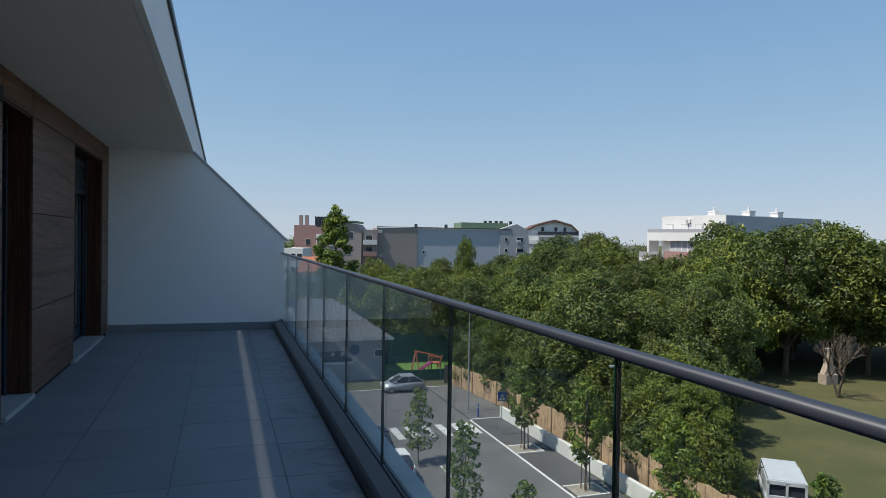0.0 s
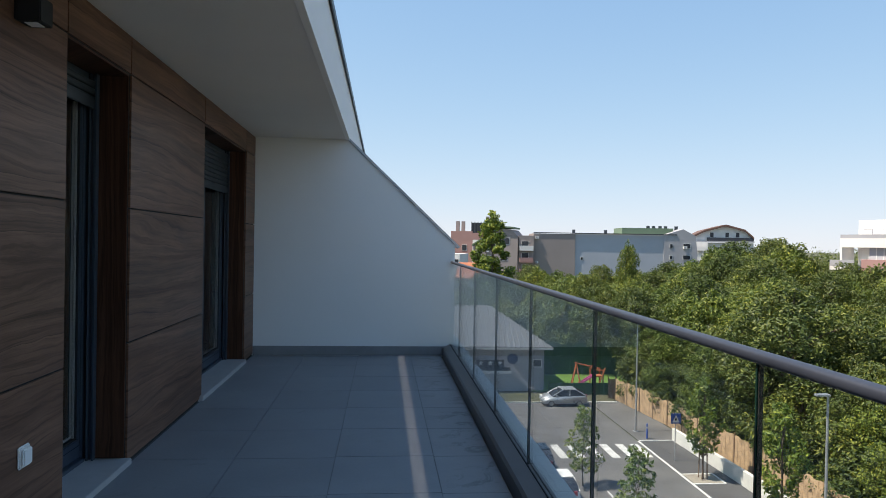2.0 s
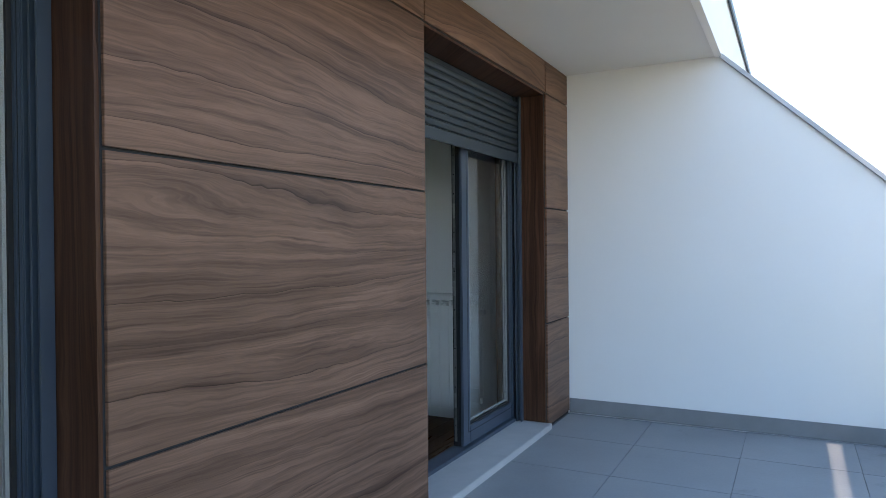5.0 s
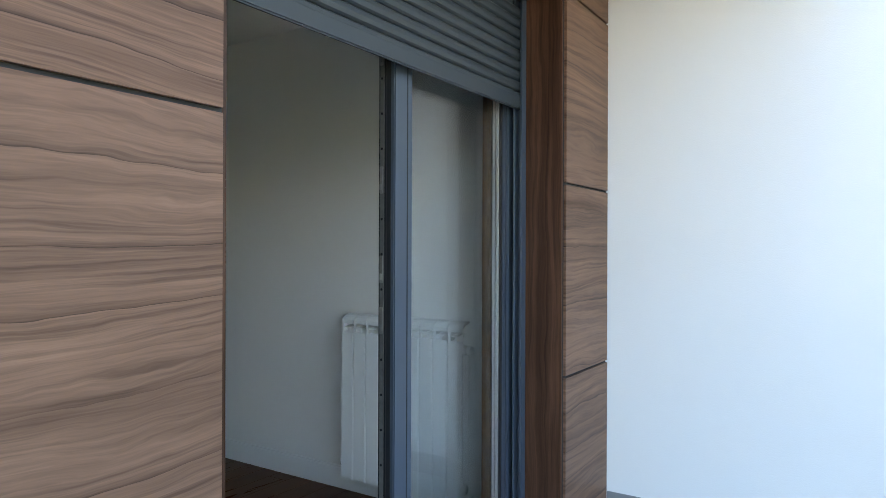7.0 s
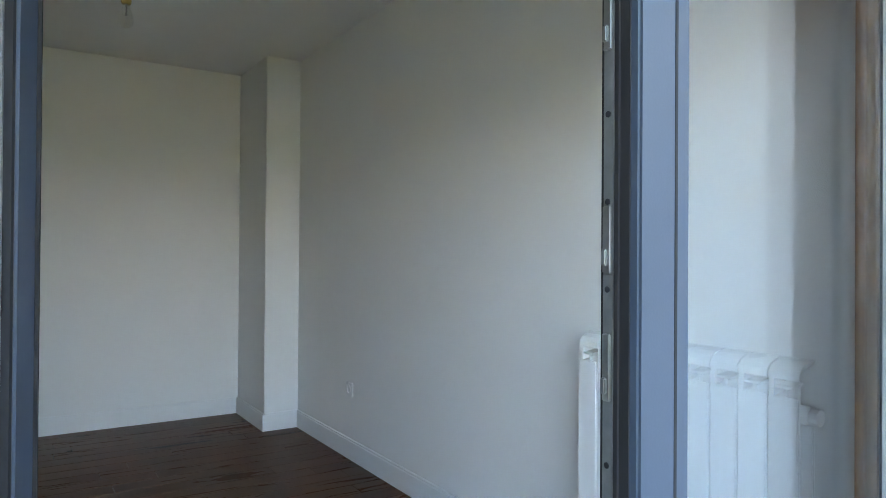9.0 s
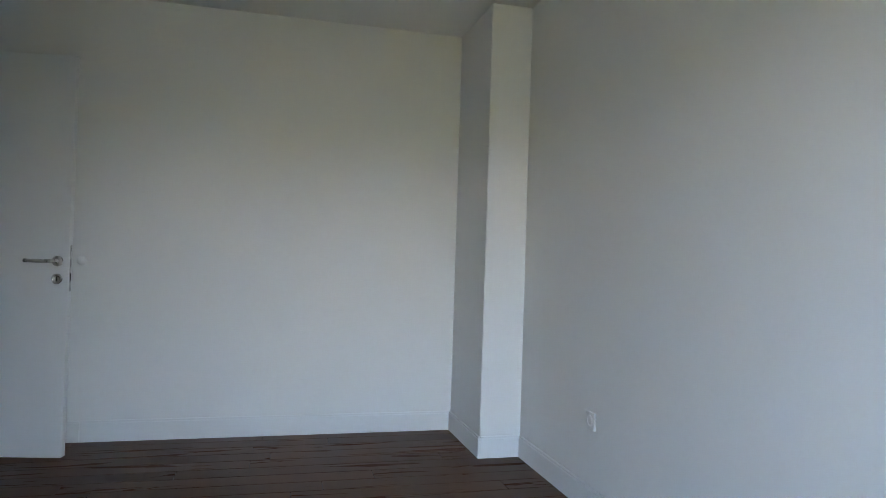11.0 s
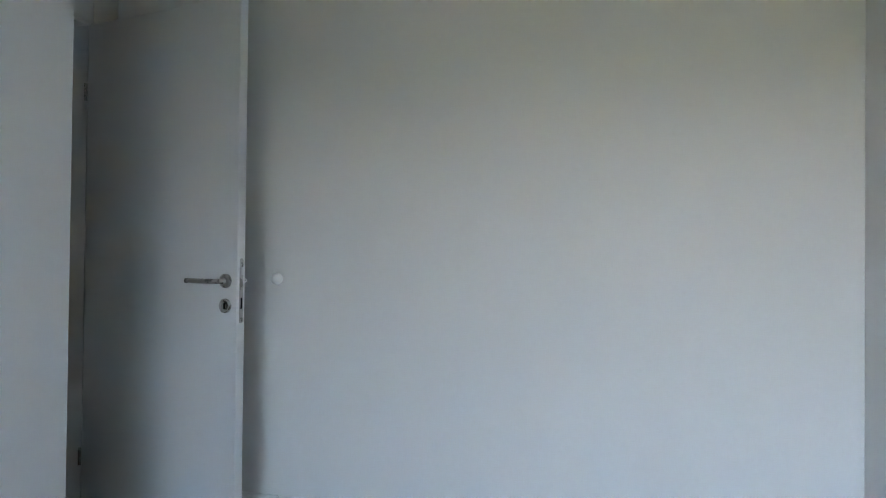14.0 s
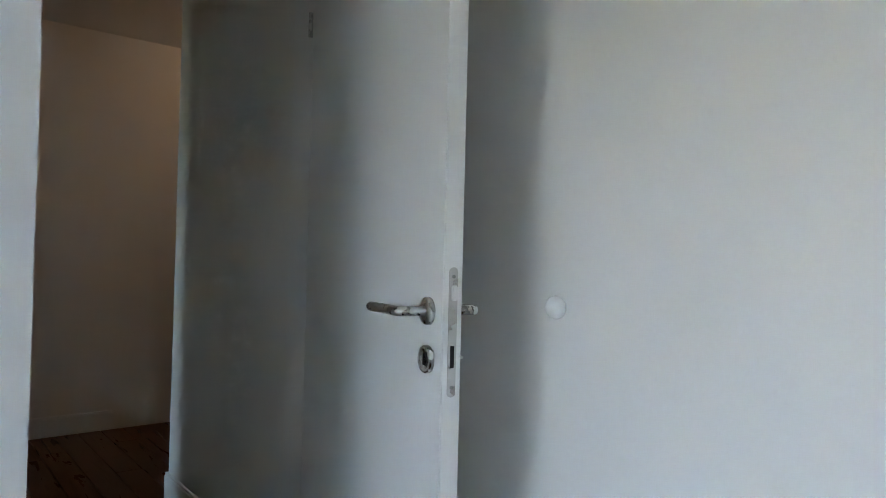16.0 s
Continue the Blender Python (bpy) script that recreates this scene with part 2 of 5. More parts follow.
def oak_material():
    k = Nodes("dark_oak")
    v = k.place(scale=(1, 0.1, 1))
    off = k.node("VectorMath", 0, "SCALE", _0=k.node("Combine" + "XYZ", 0, X=k.node("ObjectInfo", "Random"), Y=k.node("ObjectInfo", "Random"), Z=0.3), Scale=9.0)
    v = k.node("VectorMath", 0, "ADD", _0=v, _1=off)
    n, s = k.noise(v, 14, 6, 0.6, 1.2), k.noise(v, 110, 4, 0.6)
    c = k.ramp(n, (0.3, (0.100, 0.036, 0.014)), (0.55, (0.122, 0.045, 0.017)), (0.75, (0.086, 0.030, 0.011)))
    c = k.mix(0.22, c, k.ramp(s, (0.35, 0.45), (0.62, 1.0)), "MULTIPLY")
    c = k.mix(1.0, c, k.ramp(k.node("ObjectInfo", "Random"), (0.0, 0.74), (1.0, 1.0)), "MULTIPLY")
    k.b.inputs["Specular IOR Level"].default_value = 0.06
    k.bump(s, 0.012, 0.001)
    return k.done(c, k.ramp(n, (0.3, 0.26), (0.7, 0.32)))


TILE, OAK = tile_material(), oak_material()
ASPHALT = plain("asphalt", (0.12, 0.118, 0.115), 0.9, 0, 0.25, 0.35, 0.3, 40)
ASPHALT_NEW = plain("new_asphalt", (0.08, 0.079, 0.08), 0.9, 0, 0.2, 0.5, 0.3, 40)
PAINT_ROAD = plain("road_paint", (0.56, 0.56, 0.54), 0.8, 0, 0.28, 3)
CONCRETE = plain("pale_concrete", (0.62, 0.61, 0.57), 0.9, 0, 0.12, 1.2, 0.2, 30)
KERB = plain("kerb_concrete", (0.6, 0.6, 0.58), 0.9, 0, 0.1, 2)
GRAVEL = plain("gravel", (0.3, 0.27, 0.22), 0.95, 0, 0.4, 9, 0.6, 30)
REED = plain("reed_screen", (0.44, 0.30, 0.18), 0.9, 0, 0.28, 2.5, 0.5, 60)
WOODPOST = plain("timber_post", (0.17, 0.11, 0.07), 0.85, 0, 0.2, 8, world_space=False)
BARK = plain("bark", (0.11, 0.085, 0.06), 0.95, 0, 0.35, 5, 0.8, 25, False)
LEAF_WOOD = leafy("walnut_tree_leaves", (0.022, 0.050, 0.008), (0.128, 0.178, 0.028), (0.32, 0.33, 0.05))
LEAF_DARK = leafy("dark_leaves", (0.018, 0.042, 0.009), (0.090, 0.125, 0.022), (0.22, 0.23, 0.04))
LEAF_STREET = leafy("street_tree_leaves", (0.030, 0.065, 0.010), (0.125, 0.19, 0.028), (0.30, 0.32, 0.045))


def ground_material(name, a, b, c, scale):
    k = Nodes(name)
    v = k.place()
    col = k.ramp(k.noise(v, scale, 8, 0.65), (0.3, a), (0.52, b), (0.72, c))
    col = k.mix(0.35, col, k.ramp(k.noise(v, 6.0, 5, 0.7), (0.3, 0.5), (0.7, 1.0)), "MULTIPLY")
    return k.done(col, 0.95)


GRASS = ground_material("lawn_grass", (0.058, 0.066, 0.019), (0.088, 0.086, 0.027), (0.135, 0.108, 0.048), 0.16)
EARTH = ground_material("ground_earth", (0.05, 0.07, 0.025), (0.08, 0.085, 0.04), (0.13, 0.11, 0.07), 0.05)


# ---- small helpers for meshes ----
def box(bm, x0, x1, y0, y1, z0, z1, m=None):
    co = [(x, y, z) for x in (x0, x1) for y in (y0, y1) for z in (z0, z1)]
    v = [bm.verts.new(m @ Vector(c) if m else c) for c in co]
    for f in ((0, 1, 3, 2), (4, 6, 7, 5), (0, 4, 5, 1), (2, 3, 7, 6), (0, 2, 6, 4), (1, 5, 7, 3)):
        bm.faces.new([v[i] for i in f])
    return v


def boxes(*rows, bevel=0.0, m=None):
    bm = bmesh.new()
    for r in rows:
        box(bm, *r, m=m)
    bmesh.ops.recalc_face_normals(bm, faces=bm.faces)
    if bevel:
        bmesh.ops.bevel(bm, geom=bm.edges[:], offset=bevel, segments=2, affect="EDGES", clamp_overlap=True)
    return bm


def prism(points, a, b, axis="y"):
    """A flat outline pushed from a to b along an axis: xz outline for y, xy outline for z, yz outline for x."""
    bm = bmesh.new()
    put = {"y": lambda p, t: (p[0], t, p[1]), "z": lambda p, t: (p[0], p[1], t), "x": lambda p, t: (t, p[0], p[1])}[axis]
    lo, hi = [bm.verts.new(put(p, a)) for p in points], [bm.verts.new(put(p, b)) for p in points]
    n = len(points)
    bm.faces.new(lo)
    bm.faces.new(hi)
    for i in range(n):
        bm.faces.new((lo[i], lo[(i + 1) % n], hi[(i + 1) % n], hi[i]))
    bmesh.ops.recalc_face_normals(bm, faces=bm.faces)
    return bm


def tube(bm, path, radii, seg=8):
    """A tapered tube along points."""
    rings = []
    for i, p in enumerate(path):
        d = Vector(path[min(i + 1, len(path) - 1)]) - Vector(path[max(i - 1, 0)])
        q = d.to_track_quat("Z", "Y")
        rings.append([bm.verts.new(Vector(p) + q @ Vector((math.cos(2 * math.pi * j / seg) * radii[i], math.sin(2 * math.pi * j / seg) * radii[i], 0))) for j in range(seg)])
    for a, b in zip(rings, rings[1:]):
        for j in range(seg):
            bm.faces.new((a[j], a[(j + 1) % seg], b[(j + 1) % seg], b[j]))
    bm.faces.new(rings[0][::-1])
    bm.faces.new(rings[-1])
    return bm


def lathe(profile, seg=24, m=None):
    """A body turned about z from (radius, height) pairs."""
    bm = bmesh.new()
    rings = [[bm.verts.new((r * math.cos(2 * math.pi * j / seg), r * math.sin(2 * math.pi * j / seg), z)) for j in range(seg)] for r, z in profile]
    for a, b in zip(rings, rings[1:]):
        for j in range(seg):
            bm.faces.new((a[j], a[(j + 1) % seg], b[(j + 1) % seg], b[j]))
    bm.faces.new(rings[0][::-1])
    bm.faces.new(rings[-1])
    if m:
        bmesh.ops.transform(bm, matrix=m, verts=bm.verts)
    bmesh.ops.recalc_face_normals(bm, faces=bm.faces)
    return bm


def mesh_of(name, bm, material, smooth=False):
    me = bpy.data.meshes.new(name)
    bm.to_mesh(me)
    bm.free()
    if material:
        me.materials.append(material)
    if smooth:
        me.shade_smooth()
    return me


def part(name, bm, material, parent=None, label="", smooth=False):
    """Links a bmesh as one mesh object, under a thing or a part if given."""
    ob = new(name, mesh_of(name, bm, material, smooth))
    ob.parent = parent
    return tagged(ob, label)


def thing(name, m, label, category, group="", kind=""):
    ob = new(name)
    ob.matrix_basis = m
    return tagged(ob, label, category, group, kind)


def setting(name, bm, material, label, category, smooth=False):
    return tagged(part(name, bm, material, None, "", smooth), label, category, "", "structure")


# ---- the large structure: the terrace ----
Y0, Y1 = -13.0, 0.0                       # the terrace runs along y; the end wall stands at y = 0
CEIL, LINTEL, FLOOR_IN = 2.415, 2.198, -0.072
DOORS = ((-4.43, -3.668), (-2.103, -0.483))  # the two openings in the front, along y
XF, XC = -0.012, -0.35                    # front of the core wall, inner face of it

# core wall with its openings
rows = [(XC, XF, Y0, DOORS[0][0], -0.3, 2.6), (XC, XF, DOORS[0][1], DOORS[1][0], -0.3, 2.6), (XC, XF, DOORS[1][1], 0.25, -0.3, 2.6)]
rows += [(XC, XF, a, b, LINTEL, 2.6) for a, b in DOORS] + [(XC, XF, a, b, -0.3, -0.07) for a, b in DOORS]
setting("wall_front", boxes(*rows), BACKING, "dark core wall behind the walnut cladding", "wall")
setting("terrace_slab", boxes((XF, 2.45, Y0, 14.0, -0.32, -0.025)), CONCRETE, "pale terrace slab reaching out past the glass", "slab")
setting("wall_end", prism([(-0.35, -0.3), (2.235, -0.3), (2.235, 1.255), (1.022, 2.40), (1.022, 2.415), (-0.35, 2.415)], 0.0, 0.25), RENDER_WHITE, "white rendered end wall with a sloping top", "wall")
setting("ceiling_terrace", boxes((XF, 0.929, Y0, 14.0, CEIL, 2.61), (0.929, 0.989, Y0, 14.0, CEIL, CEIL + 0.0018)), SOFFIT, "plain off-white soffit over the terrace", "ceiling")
setting("wall_back", boxes((XF, 2.27, Y0 - 0.25, Y0, -0.3, 2.6)), RENDER_WHITE, "white rendered wall closing the terrace", "wall")
roof = thing("roof", pose(0, 0, 0), "flat roof with a deep white fascia and a dark metal edge", "roof", kind="structure")
part("fascia", boxes((0.93, 1.028, Y0, 14.0, CEIL + 0.002, 2.93)), RENDER_WHITE, roof, "white rendered fascia")
part("drip_edge", boxes((0.99, 1.031, Y0, 14.0, CEIL - 0.006, CEIL + 0.0015)), RENDER_WHITE, roof)
part("roof_slab", boxes((-12.0, 0.929, Y0, 14.0, 2.62, 2.92)), ROOFING, roof)
part("edge_trim", boxes((0.80, 1.052, Y0, 14.0, 2.932, 2.955), (1.040, 1.052, Y0, 14.0, 2.90, 2.932)), FLASHING, roof, "dark metal roof edge")
# sloping cap of the end wall
cap = math.atan2(1.255 - 2.415, 2.25 - 1.022)
nx, nz = -math.sin(cap), math.cos(cap)
setting("wall_cap", prism([(1.015, 2.409), (2.275, 1.219), (2.275 + 0.025 * nx, 1.219 + 0.025 * nz), (1.015 + 0.025 * nx, 2.409 + 0.025 * nz)], -0.022, 0.272), CAP, "grey metal cap on the sloping wall", "flashing")
setting("house_body", boxes((-12.0, 2.0, Y0 - 20, 14.0, -12.5, -0.33)), RENDER_WHITE, "storeys of the apartment house below the terrace", "building")
setting("house_side", boxes((-12.0, -0.36, 0.3, 14.0, -0.32, 2.6)), RENDER_WHITE, "next part of the apartment house", "building")

# ---- walnut cladding ----
cladding = thing("wall_cladding", pose(0, 0, 0), "brown walnut laminate panels with dark joints on the terrace wall", "cladding", kind="structure")
GAP = 0.005
columns = [(-12.9, -11.3), (-11.3, -9.7), (-9.7, -8.1), (-8.1, -6.26), (-6.26, DOORS[0][0]), (DOORS[0][1], DOORS[1][0]), (DOORS[1][1], -0.004)]
levels = [(0.012, 0.687), (0.687, 1.446), (1.446, LINTEL)]


def panel(y0, y1, z0, z1):
    part("panel", boxes((XF + 0.0005, 0.0, y0 + GAP, y1 - GAP, z0 + GAP, z1 - GAP), bevel=0.0012), WALNUT, cladding)


for y0, y1 in columns:
    for z0, z1 in levels:
        panel(y0, y1, z0, z1)
joints = [-12.9, -11.3, -9.7, -8.1, -6.26, DOORS[0][0], DOORS[0][1], DOORS[1][0], DOORS[1][1], -0.004]
for y0, y1 in zip(joints, joints[1:]):
    panel(y0, y1, LINTEL, CEIL)
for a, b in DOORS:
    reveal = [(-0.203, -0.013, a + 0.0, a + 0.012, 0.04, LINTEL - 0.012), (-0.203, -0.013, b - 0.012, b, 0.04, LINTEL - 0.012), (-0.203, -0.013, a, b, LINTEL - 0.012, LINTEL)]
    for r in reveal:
        part("reveal_panel", boxes(r), WALNUT_UP, cladding, "walnut reveal panel, darker than the cladding, with upright grain")
    tagged(part("door_sill", boxes((-0.30, 0.028, a - 0.06 if b > -1 else a, b, -0.06 if b > -1 else 0.0, 0.036), bevel=0.004), STONE), "grey stone sill under the terrace door", "sill", kind="structure")

# ---- floor of the terrace: porcelain tiles ----
setting("terrace_bed", boxes((-0.01, 2.10, Y0, -0.001, -0.024, -0.006)), plain("grout", (0.09, 0.09, 0.09), 0.95), "dark joints of the terrace floor", "floor")
deck = thing("floor_terrace", pose(0, 0, 0), "matt grey porcelain tiles, a little stained near the glass", "floor", kind="structure")
setting("skirting", boxes((0.001, 2.23, -0.010, -0.001, 0.0, 0.103), bevel=0.002), plain("skirting_tile", (0.22, 0.225, 0.235), 0.55, 0, 0.08), "grey tile skirting along the end wall", "skirting")

# ---- glass railing ----
RX = 2.205
railing = thing("glass_railing", pose(RX, 0, 0), "frameless glass railing with a dark grey aluminium handrail", "railing", kind="structure")
cuts = [0.0, -0.86, -1.96, -3.06, -4.13, -5.20, -6.28, -7.34, -8.43, -9.52, -10.61, -11.7, -12.8]
for a, b in zip(cuts, cuts[1:]):
    g = part("glass_pane", boxes((-0.008, 0.008, b + 0.006, a - 0.006, 0.06, 1.053)), GLASS, railing)
    g.visible_shadow = False
    part("glass_edge", boxes((-0.0075, 0.0075, b + 0.001, b + 0.0055, 0.06, 1.052)), EDGE, railing, "green edge of the glass")
    part("joint_seal", boxes((-0.004, 0.004, b - 0.003, b + 0.0005, 0.06, 1.051)), RUBBER, railing)
prof = [(0.018 * math.copysign(abs(math.cos(a)) ** 0.8, math.cos(a)), 1.061 + 0.0135 * math.copysign(abs(math.sin(a)) ** 0.7, math.sin(a))) for a in [i * math.pi / 10 for i in range(20)]]
part("handrail", prism(prof, -12.9, -0.002), RAIL, railing, "dark grey aluminium handrail", True)
part("base_channel", prism([(-0.095, 0.0), (-0.095, 0.075), (-0.082, 0.092), (-0.016, 0.128), (0.03, 0.128), (0.03, -0.02), (-0.095, -0.02)], -12.9, -0.012), CHANNEL, railing)
part("gasket", boxes((-0.014, -0.0085, -12.9, -0.012, 0.10, 0.134), (0.0085, 0.014, -12.9, -0.012, 0.10, 0.134)), RUBBER, railing)


# ---- terrace doors ----
def slats(a, b, z0, z1, pitch=0.042):
    """The curved slats of a roller shutter, one part each."""
    n = int((z1 - z0) / pitch)
    for i in range(n):
        z = z0 + i * pitch
        yield prism([(0.0, z), (0.007, z + 0.006), (0.0105, z + 0.019), (0.009, z + 0.032), (0.002, z + pitch - 0.003), (-0.004, z + pitch - 0.003), (-0.004, z)], a, b)


def leaf(name, width, height, parent, m, hardware, room=-1):
    """A glazed sash: stiles, rails, bead and two panes. Local x runs from its hinge side along the leaf, y is its thickness."""
    HS = 0.016
    sash = part(name, boxes((0, HS, -0.026, 0.035, 0, height), (width - 0.095, width, -0.026, 0.035, 0, height), (HS, width - 0.095, -0.026, 0.035, 0, 0.10), (HS, width - 0.095, -0.035, 0.035, height - 0.1, height), bevel=0.004), ALU, parent)
    sash.matrix_basis = m
    bead = 0.012
    part("bead", boxes((HS, HS + bead, -0.022, 0.02, 0.10, height - 0.1), (width - 0.095 - bead, width - 0.095, -0.022, 0.02, 0.10, height - 0.1), (HS, width - 0.095, -0.022, 0.02, 0.10, 0.112)), RUBBER, sash)
    part("spacer", boxes((HS + 0.013, HS + 0.023, -0.012, -0.001, 0.112, height - 0.11), (width - 0.118, width - 0.108, -0.012, -0.001, 0.112, height - 0.11), (HS + 0.013, width - 0.108, -0.012, -0.001, 0.112, 0.122), (HS + 0.013, HS + 0.023, 0.003, 0.012, 0.112, height - 0.11), (width - 0.118, width - 0.108, 0.003, 0.012, 0.112, height - 0.11)), SPACER, sash, "silver perforated spacer between panes")
    for y in (-0.016, 0.014):
        g = part("glass_pane", boxes((HS + 0.005, width - 0.10, y, y + 0.003, 0.105, height - 0.105)), WINDOW, sash)
        g.visible_shadow = False
    part("bead_seam", boxes((width - 0.069, width - 0.064, 0.0352, 0.0358, 0.07, height - 0.07), (HS - 0.004, HS - 0.002, 0.0352, 0.0358, 0.07, height - 0.07), (HS - 0.002, width - 0.068, 0.0352, 0.0358, 0.068, 0.0715)), RUBBER, sash)
    y0, y1 = sorted((room * (0.0355 if room > 0 else 0.0265), room * (0.0415 if room > 0 else 0.0325)))
    deep = (y0, y1) if room > 0 else (-0.066, -0.0265)
    part("inner_veneer", boxes((0, HS + 0.012, *deep, 0, height), (width - 0.107, width - 0.02, y0, y1, 0, height), (HS + 0.012, width - 0.107, y0, y1, 0, 0.112), (HS + 0.012, width - 0.107, y0, y1, height - 0.112, height), bevel=0.0015), OAKVENEER, sash, "golden brown wood veneer on the room side")
    if hardware:
        part("edge_strip", boxes((width + 0.0003, width + 0.0025, -0.025, 0.021, 0.004, height - 0.004)), RUBBER, sash)
        part("lock_rail", boxes((width + 0.003, width + 0.005, -0.019, -0.003, 0.03, height - 0.03)), DARKZINC, sash, "dark locking rail on the edge")
        for z in (0.22, 0.86, 1.02, 1.30, 1.70):
            part("locking_plate", boxes((width + 0.0055, width + 0.009, -0.018, -0.004, z, z + 0.085), (width + 0.009, width + 0.015, -0.015, -0.007, z + 0.01, z + 0.03), bevel=0.0015), ZINC, sash)
        for z in [0.12 + 0.11 * i for i in range(18)]:
            part("screw", lathe([(0.004, 0.0), (0.004, 0.0015), (0.002, 0.002)], 10, pose(width + 0.0052, -0.011, z, 0, 90, 0)), RUBBER, sash)
        part("edge_seal", boxes((width - 0.004, width + 0.006, 0.001, 0.006, 0.01, height - 0.01)), RUBBER, sash)
    else:
        part("seal", boxes((0.004, 0.010, -0.032, -0.0265, 0.01, height - 0.01), (width - 0.010, width - 0.004, -0.032, -0.0265, 0.01, height - 0.01)), RUBBER, sash)
    return sash


def terrace_door(name, a, b, shutter_z, two, label):
    unit = thing(name, pose(-0.235, b, 0.036), label, "terrace door", kind="structure")
    w, h = b - a, LINTEL - 0.012 - 0.036
    part("frame", boxes((-0.07, 0.012, -0.055, -0.0125, 0, h), (-0.07, 0.03, -w + 0.0125, -w + 0.055, 0, h), (-0.07, 0.03, -w + 0.055, -0.055, h - 0.06, h), (-0.07, 0.03, -w + 0.055, -0.055, 0, 0.022), bevel=0.003), ALU, unit)
    for y in (-0.052, -w + 0.016):
        part("shutter_guide", boxes((0.031, 0.04, y, y + 0.036, 0.0, h), (0.062, 0.07, y, y + 0.036, 0.0, h), (0.04, 0.062, y + (0.0 if y < -0.5 else 0.028), y + (0.008 if y < -0.5 else 0.036), 0.0, h)), ALU, unit)
    shutter = part("roller_shutter", boxes((0.043, 0.058, -w + 0.03, -0.03, shutter_z - 0.036, shutter_z + 0.03), bevel=0.004), SHUTTER, unit, "dark grey roller shutter, partly lowered")
    for bm in slats(-w + 0.028, -0.028, shutter_z - 0.005, h):
        bmesh.ops.translate(bm, verts=bm.verts, vec=(0.048, 0, 0))
        part("slat", bm, SHUTTER, shutter)
    lh = h - 0.08
    if two:
        wl = (w - 0.1) / 2
        # the fixed leaf, hinged at the near end, shut; the other swung into the room
        leaf("leaf", wl - 0.014, lh, unit, pose(-0.03, -0.05, 0.024, 0, 0, -90), True)
        leaf("open_leaf", 0.56, lh, unit, pose(-0.075, -w + 0.047, 0.024, 0, 0, 164.5), False, 1)
    else:
        leaf("leaf", w - 0.1, lh, unit, pose(-0.03, -0.05, 0.024, 0, 0, -90), False)
    return unit


terrace_door("door_1", *DOORS[0], 1.99, False, "shut dark grey aluminium terrace door with clear glass")
terrace_door("door_2", *DOORS[1], 1.745, True, "dark grey double terrace door, one leaf swung open")

# ---- the room ----
XW, YR, YL, YD = -4.65, -0.263, -2.752, -3.43     # far wall, wall with the radiator, opposite wall, wall with the door
XK, CIN = -3.695, 2.408                           # corner of the opposite wall, ceiling
setting("floor_bed", boxes((-7.5, XC + 0.06, -6.4, YR + 0.1, FLOOR_IN - 0.2, FLOOR_IN - 0.008)), BACKING, "screed under the floorboards", "floor")
setting("wall_right", boxes((XW - 0.2, XC + 0.001, YR, -0.002, FLOOR_IN - 0.1, 2.6)), PAINT, "white painted wall with the radiator", "wall")
setting("wall_far", boxes((XW - 0.2, XW, YD - 0.13, YR, FLOOR_IN - 0.1, 2.6)), PAINT, "plain white painted wall opposite the terrace door", "wall")
setting("pillar", boxes((XW, -4.04, -0.496, YR, FLOOR_IN - 0.1, CIN), bevel=0.004), PAINT, "white plastered pillar in the corner", "pillar")
setting("wall_left", boxes((XK, XC + 0.001, YL - 0.12, YL, FLOOR_IN - 0.1, 2.6), (XK, XK + 0.12, YD - 0.13, YL - 0.12, FLOOR_IN - 0.1, 2.6)), PAINT, "white painted wall with an outer corner", "wall")
setting("wall_inner", boxes((XC, XC + 0.012, DOORS[1][1], YR, FLOOR_IN, CIN), (XC, XC + 0.012, YL, DOORS[1][0], FLOOR_IN, CIN), (XC - 0.012, XC, DOORS[1][0], DOORS[1][1], LINTEL, CIN)), PAINT, "white inner face of the terrace wall", "wall")
setting("ceiling_room", boxes((XW, XC + 0.001, YD, YR, CIN, 2.6)), CEIL_PAINT, "white painted ceiling", "ceiling")
# wall with the inner door: opening from XK to XH
XH, DOOR_H = -4.478, 1.975
setting("wall_door", boxes((XW, XH - 0.04, YD - 0.13, YD, FLOOR_IN - 0.1, 2.6), (XH - 0.04, XK, YD - 0.13, YD, DOOR_H + 0.04, 2.6)), PAINT, "white wall with the inner doorway", "wall")
setting("ceiling_hall", boxes((-7.5, XK, -6.4, YD - 0.13, 2.36, 2.6)), CEIL_PAINT, "white ceiling of the hall", "ceiling")
setting("wall_hall_side", boxes((-4.75, -4.52, -4.76, YD - 0.13, FLOOR_IN - 0.1, 2.36)), PAINT, "white hall wall with an outer corner", "wall")
setting("wall_hall_end", boxes((-7.5, XK, -6.40, -6.17, FLOOR_IN - 0.1, 2.36)), PAINT, "white wall at the end of the hall", "wall")
setting("wall_hall_far", boxes((-7.5, -7.35, -6.17, -4.76, FLOOR_IN - 0.1, 2.36), (-7.35, -4.75, -4.76, -4.64, FLOOR_IN - 0.1, 2.36)), PAINT, "white wall of the hall", "wall")
setting("wall_hall_near", boxes((XK, XK + 0.12, -6.4, -5.35, FLOOR_IN - 0.1, 2.36), (XK, XK + 0.12, -4.5, YD - 0.13, FLOOR_IN - 0.1, 2.36), (XK, XK + 0.12, -5.35, -4.5, 2.0, 2.36)), PAINT, "white wall beside the hall", "wall")
